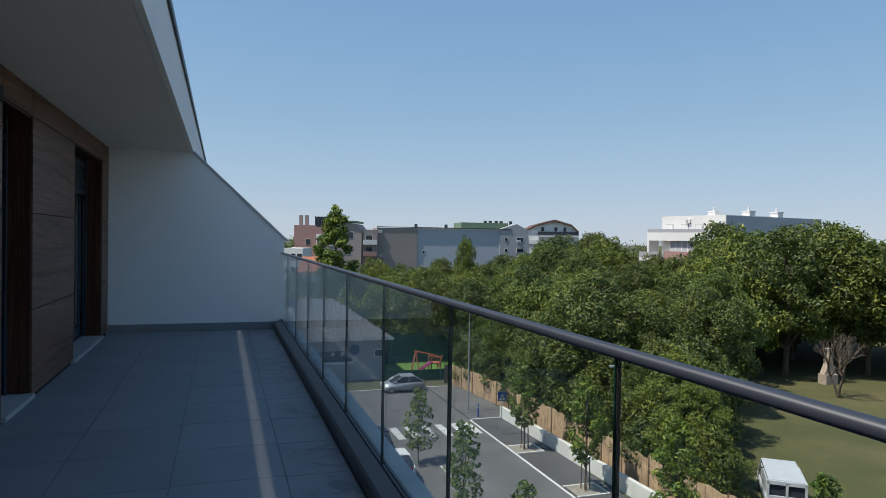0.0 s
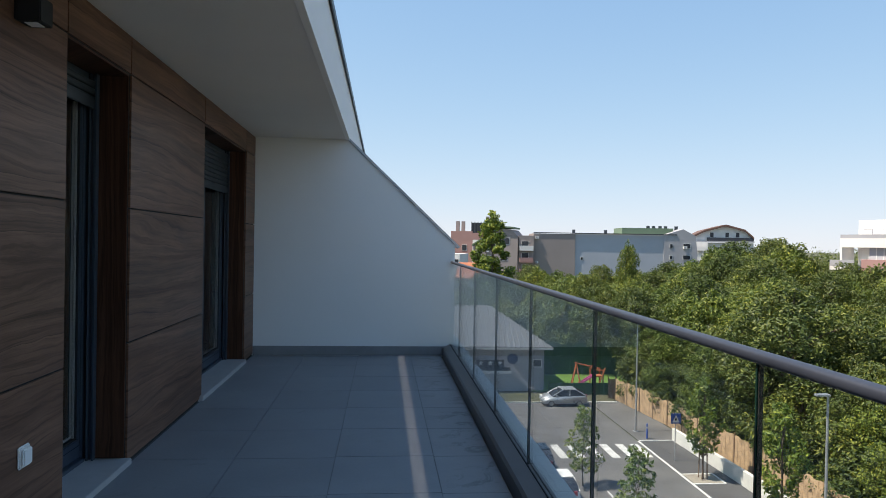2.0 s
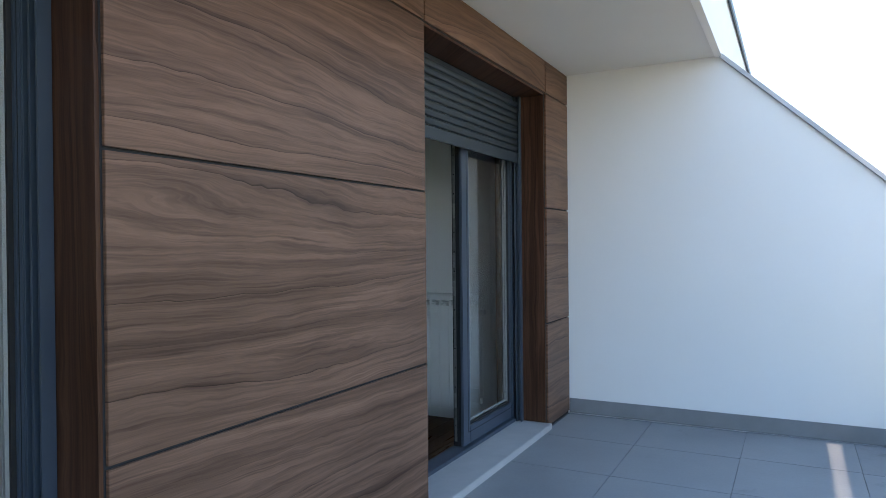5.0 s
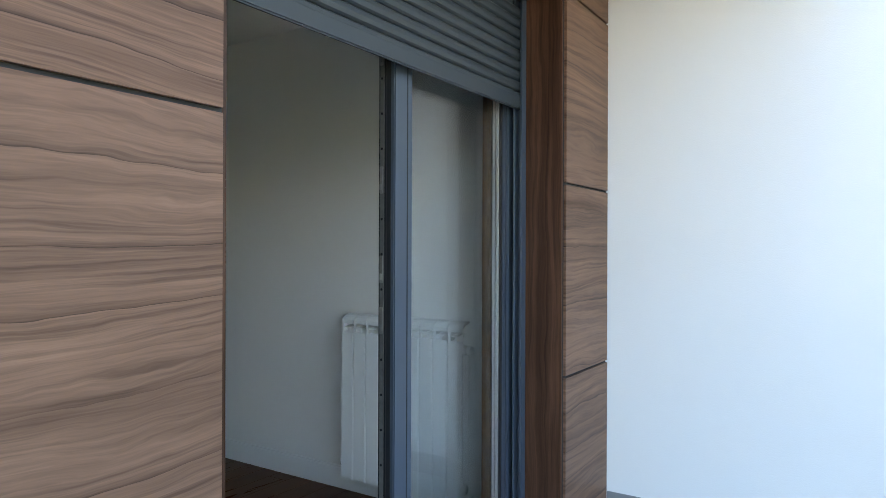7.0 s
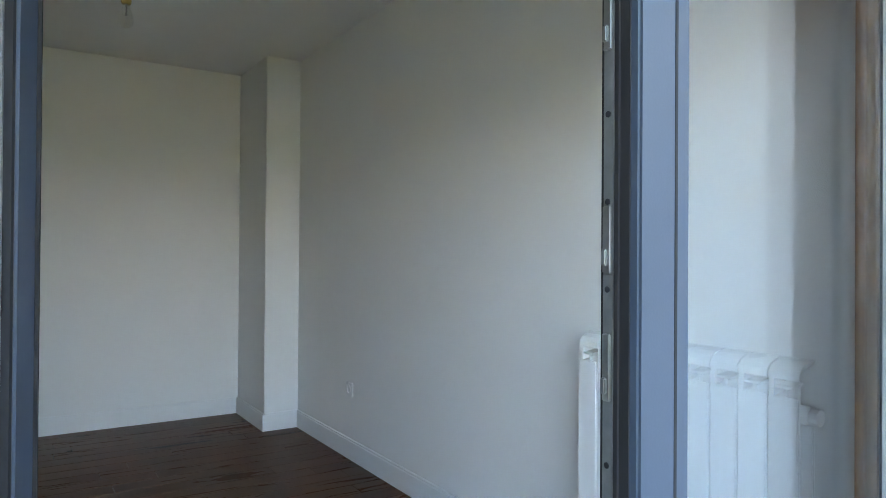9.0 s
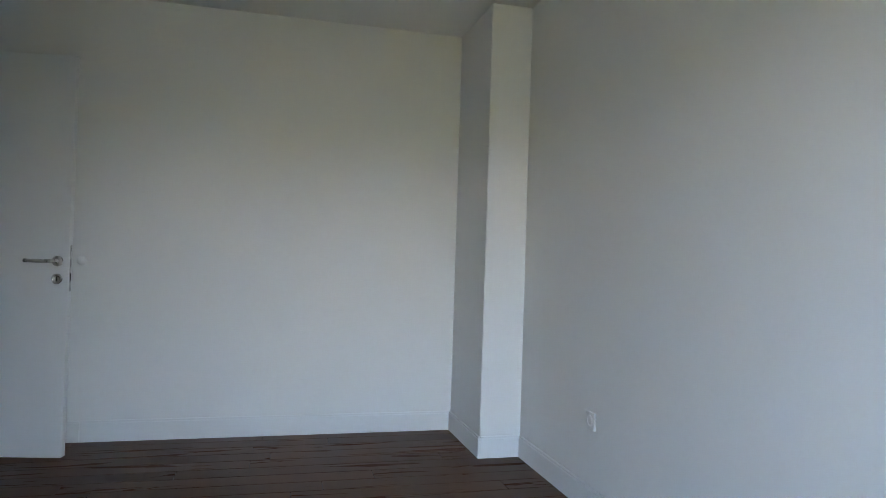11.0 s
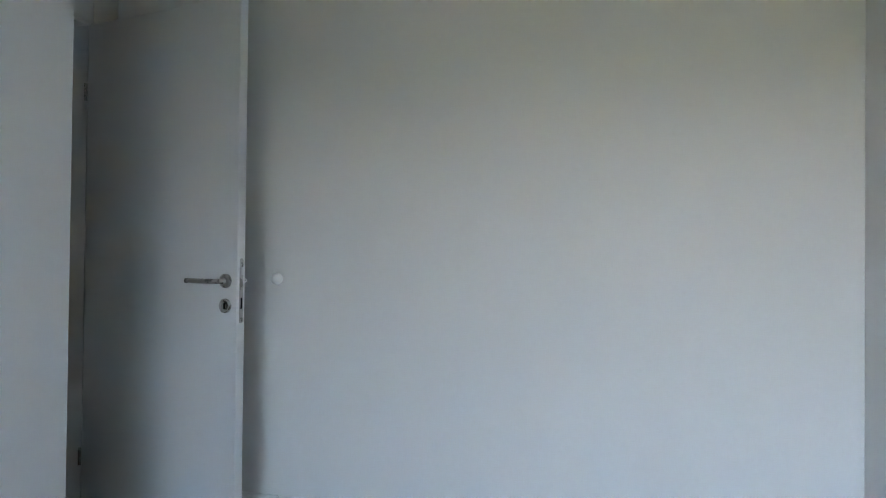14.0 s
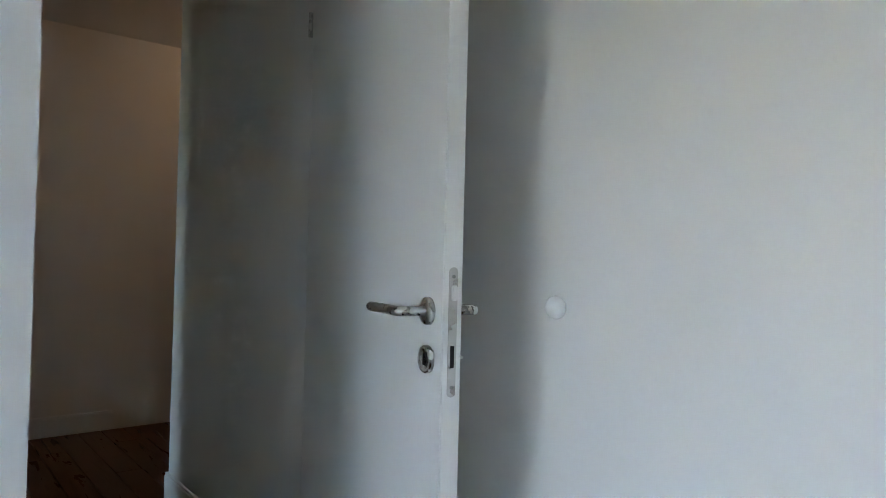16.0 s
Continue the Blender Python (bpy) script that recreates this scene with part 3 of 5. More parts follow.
# the room next door, seen through the shut terrace door
setting("wall_next", boxes((XK + 0.1205, -3.38, -6.3, -5.35, -0.1, 2.6), (XK + 0.1205, -3.38, -4.5, YL - 0.1205, -0.1, 2.6), (XK + 0.1205, -3.38, -5.35, -4.5, 2.0, 2.6), (-3.38, XC, -6.3, -6.18, -0.1, 2.6)), PAINT, "white walls of the next room", "wall")
setting("ceiling_next", boxes((-3.4, XC, -6.2, YL - 0.12, CIN, 2.6)), CEIL_PAINT, "white ceiling of the next room", "ceiling")
setting("floor_next", boxes((-3.4, XC + 0.06, -6.2, YL - 0.12, FLOOR_IN - 0.1, FLOOR_IN)), OAK, "dark oak floor of the next room", "floor")

BBH, BBT = 0.118, 0.014
bb = [(XW, XW + BBT, YD, -2.611), (XW, XW + BBT, -2.609, -0.496), (XW + BBT, -4.04 + BBT, -0.496 - BBT, -0.496), (-4.04, -4.04 + BBT, -0.496, YR), (-4.04 + BBT, XC, YR - BBT, YR), (XK, XC, YL, YL + BBT), (XK - BBT, XK, YD, YL + BBT), (-4.52, -4.52 + BBT, -4.76, YD - 0.13), (-4.75, -4.52 + BBT, -4.76 - BBT, -4.76), (-4.62, XK, -6.17, -6.17 + BBT)]
for x0, x1, y0, y1 in bb:
    setting("baseboard", boxes((x0, x1, y0, y1, FLOOR_IN, FLOOR_IN + BBH - 0.012), (x0 + 0.002, x1 - 0.002, y0 + 0.002, y1 - 0.002, FLOOR_IN + BBH - 0.012, FLOOR_IN + BBH), bevel=0.002), LACQUER, "white lacquered baseboard", "baseboard")

# doorway lining and the open inner door
lining = thing("door_frame", pose(0, 0, 0), "white lacquered door lining with flat trim", "door frame", kind="structure")
part("jamb", boxes((XH - 0.04, XH, YD - 0.13, YD, FLOOR_IN, DOOR_H + 0.04)), LACQUER, lining)
part("head", boxes((XH, XK - 0.002, YD - 0.13, YD, DOOR_H, DOOR_H + 0.04)), LACQUER, lining)
part("trim", boxes((XH - 0.10, XH - 0.012, YD, YD + 0.014, FLOOR_IN, DOOR_H + 0.10), (XH - 0.012, XK - 0.002, YD, YD + 0.014, DOOR_H + 0.012, DOOR_H + 0.10), bevel=0.003), LACQUER, lining)
part("trim", boxes((XH - 0.055, XH - 0.012, YD - 0.144, YD - 0.13, FLOOR_IN, DOOR_H + 0.10), bevel=0.003), LACQUER, lining)

LW, LT = 0.815, 0.04
inner = thing("door_3", pose(-4.462, -3.412, FLOOR_IN + 0.012, 0, 0, 79.5), "flush white lacquered inner door standing open", "door", kind="structure")
part("door_leaf", boxes((0, LW, 0, LT, 0, 2.03), bevel=0.002), LACQUER, inner)
for z in (0.25, 1.75):
    part("hinge", lathe([(0.0065, -0.035), (0.0065, 0.035)], 12, pose(-0.004, -0.006, z)), STEEL, inner)
HZ = 0.988
for side in (0, 1):
    y = -0.001 if side == 0 else LT + 0.001
    s = -1 if side == 0 else 1
    rose = part("rose", lathe([(0.0262, 0), (0.0262, 0.007), (0.024, 0.0095), (0.010, 0.0095)], 32, pose(LW - 0.052, y, HZ, 90 * -s, 0, 0)), STEEL, inner, "round brushed steel rose", True)
    bm = tube(bmesh.new(), [(LW - 0.052, y, HZ), (LW - 0.052, y + s * 0.046, HZ), (LW - 0.055, y + s * 0.058, HZ), (LW - 0.064, y + s * 0.062, HZ), (LW - 0.185, y + s * 0.062, HZ)], [0.0095] * 5, 14)
    part("lever", bm, STEEL, inner, "brushed steel lever handle", True)
    key = part("key_rose", lathe([(0.0262, 0), (0.0262, 0.007), (0.024, 0.0095), (0.019, 0.0095), (0.018, 0.008)], 32, pose(LW - 0.052, y, HZ - 0.09, 90 * -s, 0, 0)), STEEL, inner, "round brushed steel key rose", True)
    part("keyhole", boxes((LW - 0.0545, LW - 0.0495, min(y + s * 0.0085, y + s * 0.0102), max(y + s * 0.0085, y + s * 0.0102), HZ - 0.101, HZ - 0.079), bevel=0.0006), RUBBER, key)
plate = part("lock_plate", prism([(LT / 2 + 0.009 * math.cos(a), (HZ - 0.035) + (0.109 if math.sin(a) >= 0 else -0.109) + 0.009 * math.sin(a)) for a in [i * math.pi / 8 for i in range(16)]], LW + 0.0003, LW + 0.002, "x"), STEEL, inner, "steel lock face plate with rounded ends")
part("latch", boxes((LW + 0.002, LW + 0.009, LT / 2 - 0.006, LT / 2 + 0.006, HZ + 0.022, HZ + 0.05), bevel=0.002), ENAMEL, plate)
part("bolt_slot", boxes((LW + 0.0021, LW + 0.0028, LT / 2 - 0.004, LT / 2 + 0.004, HZ - 0.10, HZ - 0.06)), RUBBER, plate)
for z in (HZ + 0.066, HZ - 0.135):
    part("screw", lathe([(0.0035, 0), (0.0035, 0.001), (0.001, 0.0006)], 12, pose(LW + 0.002, LT / 2, z, 0, 90, 0)), ZINC, plate)
part("key_stub", boxes((LW - 0.056, LW - 0.048, LT + 0.010, LT + 0.034, HZ - 0.093, HZ - 0.087), bevel=0.001), STEEL, inner)

stop = thing("door_stop", pose(XW, -2.633, 0.927, 0, 90, 0), "small white round door stop on the wall", "door stop")
part("pad", lathe([(0.024, 0.0), (0.025, 0.006), (0.023, 0.014), (0.016, 0.022), (0.006, 0.026)], 28), PLASTIC, stop, "", True)

# ---- radiator ----
def radiator(x0, n, pitch=0.080):
    r = thing("radiator", pose(x0, YR - 0.028, FLOOR_IN + 0.10) @ Matrix.Diagonal((1, 1, 1.085, 1)), "white sectional aluminium radiator on the wall", "radiator")
    for i in range(n):
        x = i * pitch
        s = part("section", boxes((x + 0.0019, x + pitch - 0.0019, -0.082, -0.072, 0.0, 0.684), (x + 0.034, x + 0.046, -0.072, -0.012, 0.02, 0.70), (x + 0.003, x + pitch - 0.003, -0.014, -0.006, 0.02, 0.66), bevel=0.003), ENAMEL, r)
        # scooped top grille of the section
        arc = [(-0.080, 0.722), (-0.077, 0.738), (-0.066, 0.750), (-0.045, 0.758), (-0.012, 0.764), (-0.012, 0.756), (-0.046, 0.749), (-0.063, 0.741), (-0.072, 0.733), (-0.075, 0.722)]
        part("top_vane", prism(arc, x + 0.002, x + pitch - 0.002, "x"), ENAMEL, s)
        part("side_fin", prism([(-0.079, 0.684), (-0.0795, 0.706), (-0.076, 0.728), (-0.064, 0.744), (-0.012, 0.757), (-0.012, 0.690)], x + 0.003, x + 0.017, "x"), ENAMEL, s)
        part("shelf", prism([(-0.077, 0.701), (-0.074, 0.706), (-0.020, 0.712), (-0.020, 0.706)], x + 0.0172, x + 0.058, "x"), ENAMEL, s)
        part("tube", tube(bmesh.new(), [(x + 0.001, -0.042, 0.645), (x + pitch - 0.001, -0.042, 0.645)], [0.021, 0.021], 14), ENAMEL, s, "", True)
        part("lower_tube", tube(bmesh.new(), [(x + 0.001, -0.042, 0.06), (x + pitch - 0.001, -0.042, 0.06)], [0.021, 0.021], 14), ENAMEL, s, "", True)
    for x, z in ((-0.016, 0.645), (-0.016, 0.06), (n * pitch + 0.012, 0.645)):
        part("end_plug", tube(bmesh.new(), [(x - 0.004, -0.042, z), (x + 0.016, -0.042, z)], [0.019, 0.019], 12), ENAMEL if z > 0.5 else STEEL, r)
    for x in (0.12, n * pitch - 0.12):
        part("bracket", boxes((x - 0.01, x + 0.01, -0.03, 0.0275, 0.61, 0.625)), ENAMEL, r)
    return r


radiator(-1.262, 9)

# ---- socket, light bulb, switch, wall lamp ----
def socket(m, label):
    s = thing("wall_socket", m, label, "socket")
    part("plate", boxes((-0.041, 0.041, -0.009, 0.0, -0.041, 0.041), bevel=0.004), PLASTIC, s)
    part("cup", lathe([(0.0235, 0.0), (0.0235, 0.0125), (0.0215, 0.0125), (0.0195, 0.006), (0.004, 0.006)], 28, pose(0, 0, 0, 90, 0, 0)), PLASTIC, s)
    for x in (-0.0095, 0.0095):
        part("hole", lathe([(0.0028, 0), (0.0028, 0.0066)], 10, pose(x, 0, 0, 90, 0, 0)), RUBBER, s)
    return s


socket(pose(-3.21, YR, 0.325), "white wall socket above the baseboard")
bulb = thing("pendant_bulb", pose(-2.45, -1.555, CIN - 0.05), "bare bulb hanging on a short white cord", "light bulb")
part("cord", tube(bmesh.new(), [(0, 0, 0.05), (0.004, 0.003, -0.1), (0.0, 0.0, -0.27)], [0.003] * 3, 8), PLASTIC, bulb)
part("lamp_holder", lathe([(0.008, -0.262), (0.019, -0.272), (0.019, -0.315), (0.016, -0.322)], 20), BRASS, bulb, "brass lamp holder", True)
part("glass_bulb", lathe([(0.012, -0.320), (0.014, -0.335), (0.024, -0.36), (0.0275, -0.38), (0.023, -0.40), (0.010, -0.412)], 24), pane_glass("bulb_glass", (0.95, 0.95, 0.94)), bulb, "clear glass bulb", True)
part("filament_stem", lathe([(0.004, -0.32), (0.003, -0.36), (0.006, -0.365)], 10), SPACER, bulb)

sw = thing("light_switch", pose(0.0, -4.78, 0.40), "white weatherproof socket on the walnut wall", "socket")
part("housing", boxes((0, 0.012, -0.04, 0.04, -0.045, 0.045), bevel=0.005), PLASTIC, sw)
part("flap", boxes((0.0125, 0.026, -0.032, 0.032, -0.036, 0.034), bevel=0.005), PLASTIC, sw)
wl = thing("wall_lamp", pose(0.0, -4.83, 2.16), "small black box lamp on the walnut wall", "wall lamp")
part("mount", boxes((0, 0.01, -0.045, 0.045, -0.045, 0.045), bevel=0.002), RUBBER, wl)
part("lamp_body", boxes((0.0105, 0.10, -0.05, 0.05, -0.05, 0.05), bevel=0.004), RUBBER, wl)
part("lens", boxes((0.03, 0.08, -0.03, 0.03, -0.0525, -0.0505)), PLASTIC, wl)

# warm lamp of the hall
hall = thing("ceiling_spot", pose(-5.3, -5.5, 2.36), "small warm recessed ceiling spot", "ceiling light")
part("ring", lathe([(0.045, -0.004), (0.045, 0.0), (0.034, 0.0), (0.034, -0.004)], 24), ENAMEL, hall)
spot = new("hall_light", bpy.data.lights.new("hall_light", "POINT"))
spot.data.energy, spot.data.color, spot.data.shadow_soft_size = 0.034, (1.0, 0.72, 0.46), 0.04
spot.matrix_world = pose(-5.3, -5.5, 2.28)

# ---- outdoors: ground, street, walls ----
G = -12.5
setting("ground", prism([(2600 * math.cos(i * math.pi / 24), 2600 * math.sin(i * math.pi / 24)) for i in range(48)], G - 0.5, G - 0.05, "z"), EARTH, "wide ground of earth and rough grass", "ground")
setting("road", boxes((9.0, 19.45, -40.0, 49.5, G - 0.04, G)), ASPHALT, "worn grey asphalt street with a turning place", "road")
setting("road_branch", boxes((-30.0, 8.99, 40.0, 53.5, G - 0.04, G)), ASPHALT, "asphalt yard before the white house", "road")
setting("pavement", boxes((5.0, 8.98, -40.0, 39.9, G - 0.04, G + 0.12)), CONCRETE, "pale pavement along the house", "pavement")
setting("parking_strip", boxes((19.6, 22.3, -40.0, 38.2, G - 0.04, G + 0.012)), ASPHALT_NEW, "dark asphalt parking strip with tree pits", "parking")
setting("pavement_end", boxes((19.6, 23.2, 38.25, 50.0, G - 0.04, G + 0.02)), ASPHALT, "grey footway end beside the fence", "pavement")
setting("kerb", boxes((19.45, 19.6, -40.0, 38.2, G - 0.04, G + 0.03), bevel=0.01), KERB, "flush white kerb line", "kerb")
setting("kerb_end", boxes((19.6, 22.2, 38.2, 38.34, G - 0.04, G + 0.05), bevel=0.01), KERB, "white kerb at the end of the parking strip", "kerb")
setting("kerb_yard", boxes((6.0, 22.0, 49.5, 49.65, G - 0.04, G + 0.1), bevel=0.01), KERB, "pale kerb along the yard", "kerb")
for x in (13.0, 14.15, 15.3, 16.45, 17.6, 18.65):
    tagged(part("zebra_stripe", boxes((x, x + 0.55, 34.7, 37.6, G, G + 0.006)), None), "worn white stripe of the zebra crossing", "road marking", "zebra crossing", "structure").data.materials.append(PAINT_ROAD)
for y in (30.0, 24.0, 18.0, 12.0):
    tagged(part("lane_mark", boxes((14.1, 14.22, y - 3, y - 1, G, G + 0.005)), None), "white dashed lane marking on asphalt", "road marking", "lane dashes", "structure").data.materials.append(PAINT_ROAD)
setting("lawn", prism([(26.0, -40), (130, -40), (130, 75), (64, 52), (45, 38.5), (28, 24), (26, 20)], G - 0.04, G + 0.02, "z"), GRASS, "sunlit mown lawn with dry patches", "lawn")
setting("low_wall", prism([(22.05, 38.4), (22.3, 38.4), (23.05, 16.0), (23.05, -40), (22.75, -40), (22.75, 16.0)], G - 0.04, G + 0.85, "z"), CONCRETE, "low pale concrete wall along the parking strip", "wall")

fence = thing("reed_fence", pose(0, 0, G), "brown reed screen fence on dark timber posts", "fence")
line = [(22.2, 50.5), (23.3, 42.0), (23.75, 33.0), (23.75, 24.2), (23.9, 19.2), (24.1, 15.9), (24.3, 2.0), (24.3, -12.0)]
for (ax, ay), (bx, by) in zip(line, line[1:]):
    n = max(1, round(math.hypot(bx - ax, by - ay) / 2.4))
    for i in range(n):
        x0, y0, x1, y1 = (ax + (bx - ax) * i / n, ay + (by - ay) * i / n, ax + (bx - ax) * (i + 1) / n, ay + (by - ay) * (i + 1) / n)
        length, turn = math.hypot(x1 - x0, y1 - y0), math.degrees(math.atan2(y1 - y0, x1 - x0))
        bm = bmesh.new()
        k = 16
        top = 1.95 + 0.08 * math.sin(i * 2.3 + ax * 5)
        for j in range(k):
            box(bm, length * j / k, length * (j + 0.96) / k, -0.012 - 0.006 * (j % 3), 0.012, 0.05, top + 0.05 * math.sin(j * 7.1 + i))
        p = part("reed_panel", bm, REED, fence)
        p.matrix_basis = pose(x0, y0, 0, 0, 0, turn)
        q = part("post", boxes((-0.05, 0.05, -0.05, 0.05, 0, 2.05), bevel=0.01), WOODPOST, fence)
        q.matrix_basis = pose(x0, y0, 0)


GATEWOOD = plain("weathered_dark_timber", (0.050, 0.036, 0.026), 0.9, 0, 0.25, 6)
gate = thing("wooden_gate", pose(21.62, 50.86, G, 0, 0, -26), "dark brown slatted timber gate beside the reed fence", "gate")
for x in (0.0, 0.60):
    part("gate_post", boxes((x, x + 0.07, -0.035, 0.035, 0, 2.0), bevel=0.008), GATEWOOD, gate)
for z in (0.35, 1.6):
    part("rail", boxes((0.07, 0.60, 0.0, 0.04, z, z + 0.1)), GATEWOOD, gate)
for i in range(4):
    part("slat", boxes((0.082 + 0.13 * i, 0.195 + 0.13 * i, -0.022, -0.001, 0.08, 1.85), bevel=0.004), GATEWOOD, gate)

# ---- trees ----
STATION, AHEAD, ASIDE = Vector((1.41, -9.65)), Vector((0.312, 0.950)), Vector((0.950, -0.312))   # far end of the terrace, and its outlook


def leaves(rng, centres, radii, count, size, flat=0.75, shell=0.45):
    """Leaf clumps as bent little blades on and inside uneven blobs."""
    n = len(centres)
    w = np.array([r ** 2 for r in radii])
    which = rng.choice(n, count, p=w / w.sum())
    d = rng.normal(size=(count, 3))
    d /= np.linalg.norm(d, axis=1, keepdims=True)
    rad = np.array(radii)[which] * (shell + (1.08 - shell) * rng.random(count) ** 0.5) * (0.85 + 0.3 * rng.random(count))
    pos = np.array(centres)[which] + d * rad[:, None] * np.array([1, 1, flat])
    nor = d + 0.9 * rng.normal(size=(count, 3)) + np.array([0, 0, 0.5])
    nor /= np.linalg.norm(nor, axis=1, keepdims=True)
    side = np.cross(nor, rng.normal(size=(count, 3)))
    side /= np.linalg.norm(side, axis=1, keepdims=True)
    up = np.cross(side, nor)
    s = size * (0.6 + 0.8 * rng.random(count))[:, None]
    v = np.stack([pos - up * s, pos + side * s * 0.42 + nor * s * 0.15, pos + up * s, pos - side * s * 0.42 + nor * s * 0.15], 1).reshape(-1, 3)
    return v, [(4 * i, 4 * i + 1, 4 * i + 2, 4 * i + 3) for i in range(count)]


def crown_mesh(name, rng, centres, radii, count, size, material, flat=0.75):
    v, f = leaves(rng, centres, radii, count, size, flat)
    me = bpy.data.meshes.new(name)
    me.from_pydata(v.tolist(), [], f)
    me.materials.append(material)
    return me


def tree(seed, height, spread, material, count, size, label, trunk=0.32, base=0.28, blobs=46, group="", peak=0.75, small=0.2, shell=0.35):
    """A tree: tapered trunk with limbs, and a crown of leaf clumps in uneven lobes. peak under 1 puts the widest part low."""
    rng = np.random.default_rng(seed)
    t = thing("tree", pose(0, 0, 0), label, "tree", group)
    centres, radii = [], []
    for i in range(blobs):
        h = base + (1 - base) * ((i + 0.5) / blobs)
        prof = math.sin(math.pi * min(0.97, max(0.06, (h - base) / (1 - base)) ** peak)) ** 0.6
        a, r = i * 2.4 + rng.random(), spread * prof * (0.15 + 0.75 * rng.random() ** 0.5)
        centres.append((r * math.cos(a), r * math.sin(a), height * h * (0.94 + 0.06 * rng.random())))
        radii.append(spread * (small + 0.16 * rng.random()) * (0.65 + 0.35 * prof))
    bm = bmesh.new()
    path = [(0, 0, -0.2), (0.1 * spread * (rng.random() - 0.5), 0.1 * spread * (rng.random() - 0.5), height * 0.3), (0.2 * spread * (rng.random() - 0.5), 0.2 * spread * (rng.random() - 0.5), height * 0.62), (0, 0, height * 0.88)]
    tube(bm, path, [trunk, trunk * 0.75, trunk * 0.42, trunk * 0.1], 8)
    for c in centres[::3]:
        z = min(max(c[2] - 0.22 * height, height * 0.18), height * 0.7)
        mid = (c[0] * 0.5, c[1] * 0.5, z + (c[2] - z) * 0.65)
        tube(bm, [(0, 0, z), mid, c], [trunk * 0.34, trunk * 0.2, trunk * 0.06], 5)
    part("trunk", bm, BARK, t)
    v, f = leaves(rng, centres, radii, count, size, 0.8, shell)
    me = bpy.data.meshes.new("crown")
    me.from_pydata(v.tolist(), [], f)
    me.materials.append(material)
    crown = new("crown", me)
    crown.parent = t
    return t


WOOD = "trees of the wood behind the fence"
sorts = ((12.0, 5.2, LEAF_WOOD), (11.2, 4.9, LEAF_WOOD), (12.4, 5.5, LEAF_DARK))
text = {LEAF_WOOD: "broad green walnut tree in full summer leaf", LEAF_DARK: "dense dark green deciduous tree"}
rich = [tree(11 + i, h, s, m, 26000, 0.145, text[m], group=WOOD, blobs=74, small=0.11, shell=0.5) for i, (h, s, m) in enumerate(sorts)]
thin = [tree(21 + i, h, s, m, 13000, 0.19, text[m], group=WOOD, blobs=64, small=0.13, shell=0.5) for i, (h, s, m) in enumerate(sorts)]
rng = random.Random(7)
spots = [(28.0, 25.0), (31.0, 31.0), (26.4, 21.6)]
for gx in range(0, 17):
    for gy in range(0, 17):
        x, y = 27.5 + gx * 5.6 + rng.uniform(-1.9, 1.9), 22 + gy * 6.0 + rng.uniform(-2.0, 2.0)
        if x < 28 and y < 26:
            continue
        if (y > 0.80 * x + 3.5 and y < 118 and x < 60 + 0.2 * y) or (x > 66 and 40 < y < 62 + 0.2 * x):
            if x < 21 + 0.78 * (y + 9.6) and x < 96:
                spots.append((x, y))
for x in (4, 9.5, 15, 20.5, 26):
    for y in (66, 72, 79):
        spots.append((x + rng.uniform(-1.5, 1.5), y + rng.uniform(-2, 2)))
for i in range(11):
    for depth in (72, 82):
        p = STATION + (depth + rng.uniform(-3, 3)) * (AHEAD + (0.47 + 0.055 * i + rng.uniform(-0.015, 0.015)) * ASIDE)
        spots.append((p.x, p.y))
used = set()
for x, y in spots:
    t = rng.choice(rich if math.hypot(x, y + 9.6) < 68 else thin)
    right = max(0.0, min(1.0, (x - 48) / 14))
    s = rng.uniform(0.80, 1.0) * (1 + 0.34 * right)
    if x < 27 and y > 60:
        s *= 0.8
    elif x < 27:
        s *= 0.62
    else:
        # the wood is lower along the street and before the white house, higher beyond the lawn
        off = Vector((x, y)) - STATION
        u = off.dot(ASIDE) / off.dot(AHEAD)
        s *= 0.80 if u < 0.09 else 0.87 if u < 0.2 else 0.95 if u < 0.26 else 0.70 if u < 0.39 else 0.99
    m = pose(x, y, G, 0, 0, rng.uniform(0, 360)) @ Matrix.Diagonal((s * rng.uniform(0.9, 1.15), s * rng.uniform(0.9, 1.15), s, 1))
    if t not in used:
        used.add(t)
        t.matrix_basis = m
    else:
        keep = t.matrix_basis.copy()
        t.matrix_basis = Matrix.Identity(4)
        copy_thing(t, m)
        t.matrix_basis = keep

# dark undergrowth close behind the fence, one bush beside another
UNDER = "bushes behind the fence"
bush = tree(71, 5.6, 3.3, LEAF_DARK, 15000, 0.115, "dense dark green bush behind the reed fence", 0.16, 0.08, 50, UNDER, 0.6, 0.16, 0.5)
bush_spots = [(25.9, 19.4, 0.72), (26.6, 23.0, 0.95), (27.0, 26.0, 1.0), (26.8, 30.5, 1.1), (26.8, 35.0, 1.0), (26.6, 39.5, 1.1), (26.0, 44.5, 1.0), (25.0, 49.0, 1.0), (30.0, 27.5, 1.2), (30.8, 34.0, 1.15), (33.2, 29.8, 1.25), (31.5, 40.5, 1.2), (29.5, 47.0, 1.2)]
for j, (x, y, s) in enumerate(bush_spots[1:]):
    copy_thing(bush, pose(x, y, G, 0, 0, 77 * j + 20) @ Matrix.Scale(s, 4))
bush.matrix_basis = pose(bush_spots[0][0], bush_spots[0][1], G) @ Matrix.Scale(bush_spots[0][2], 4)

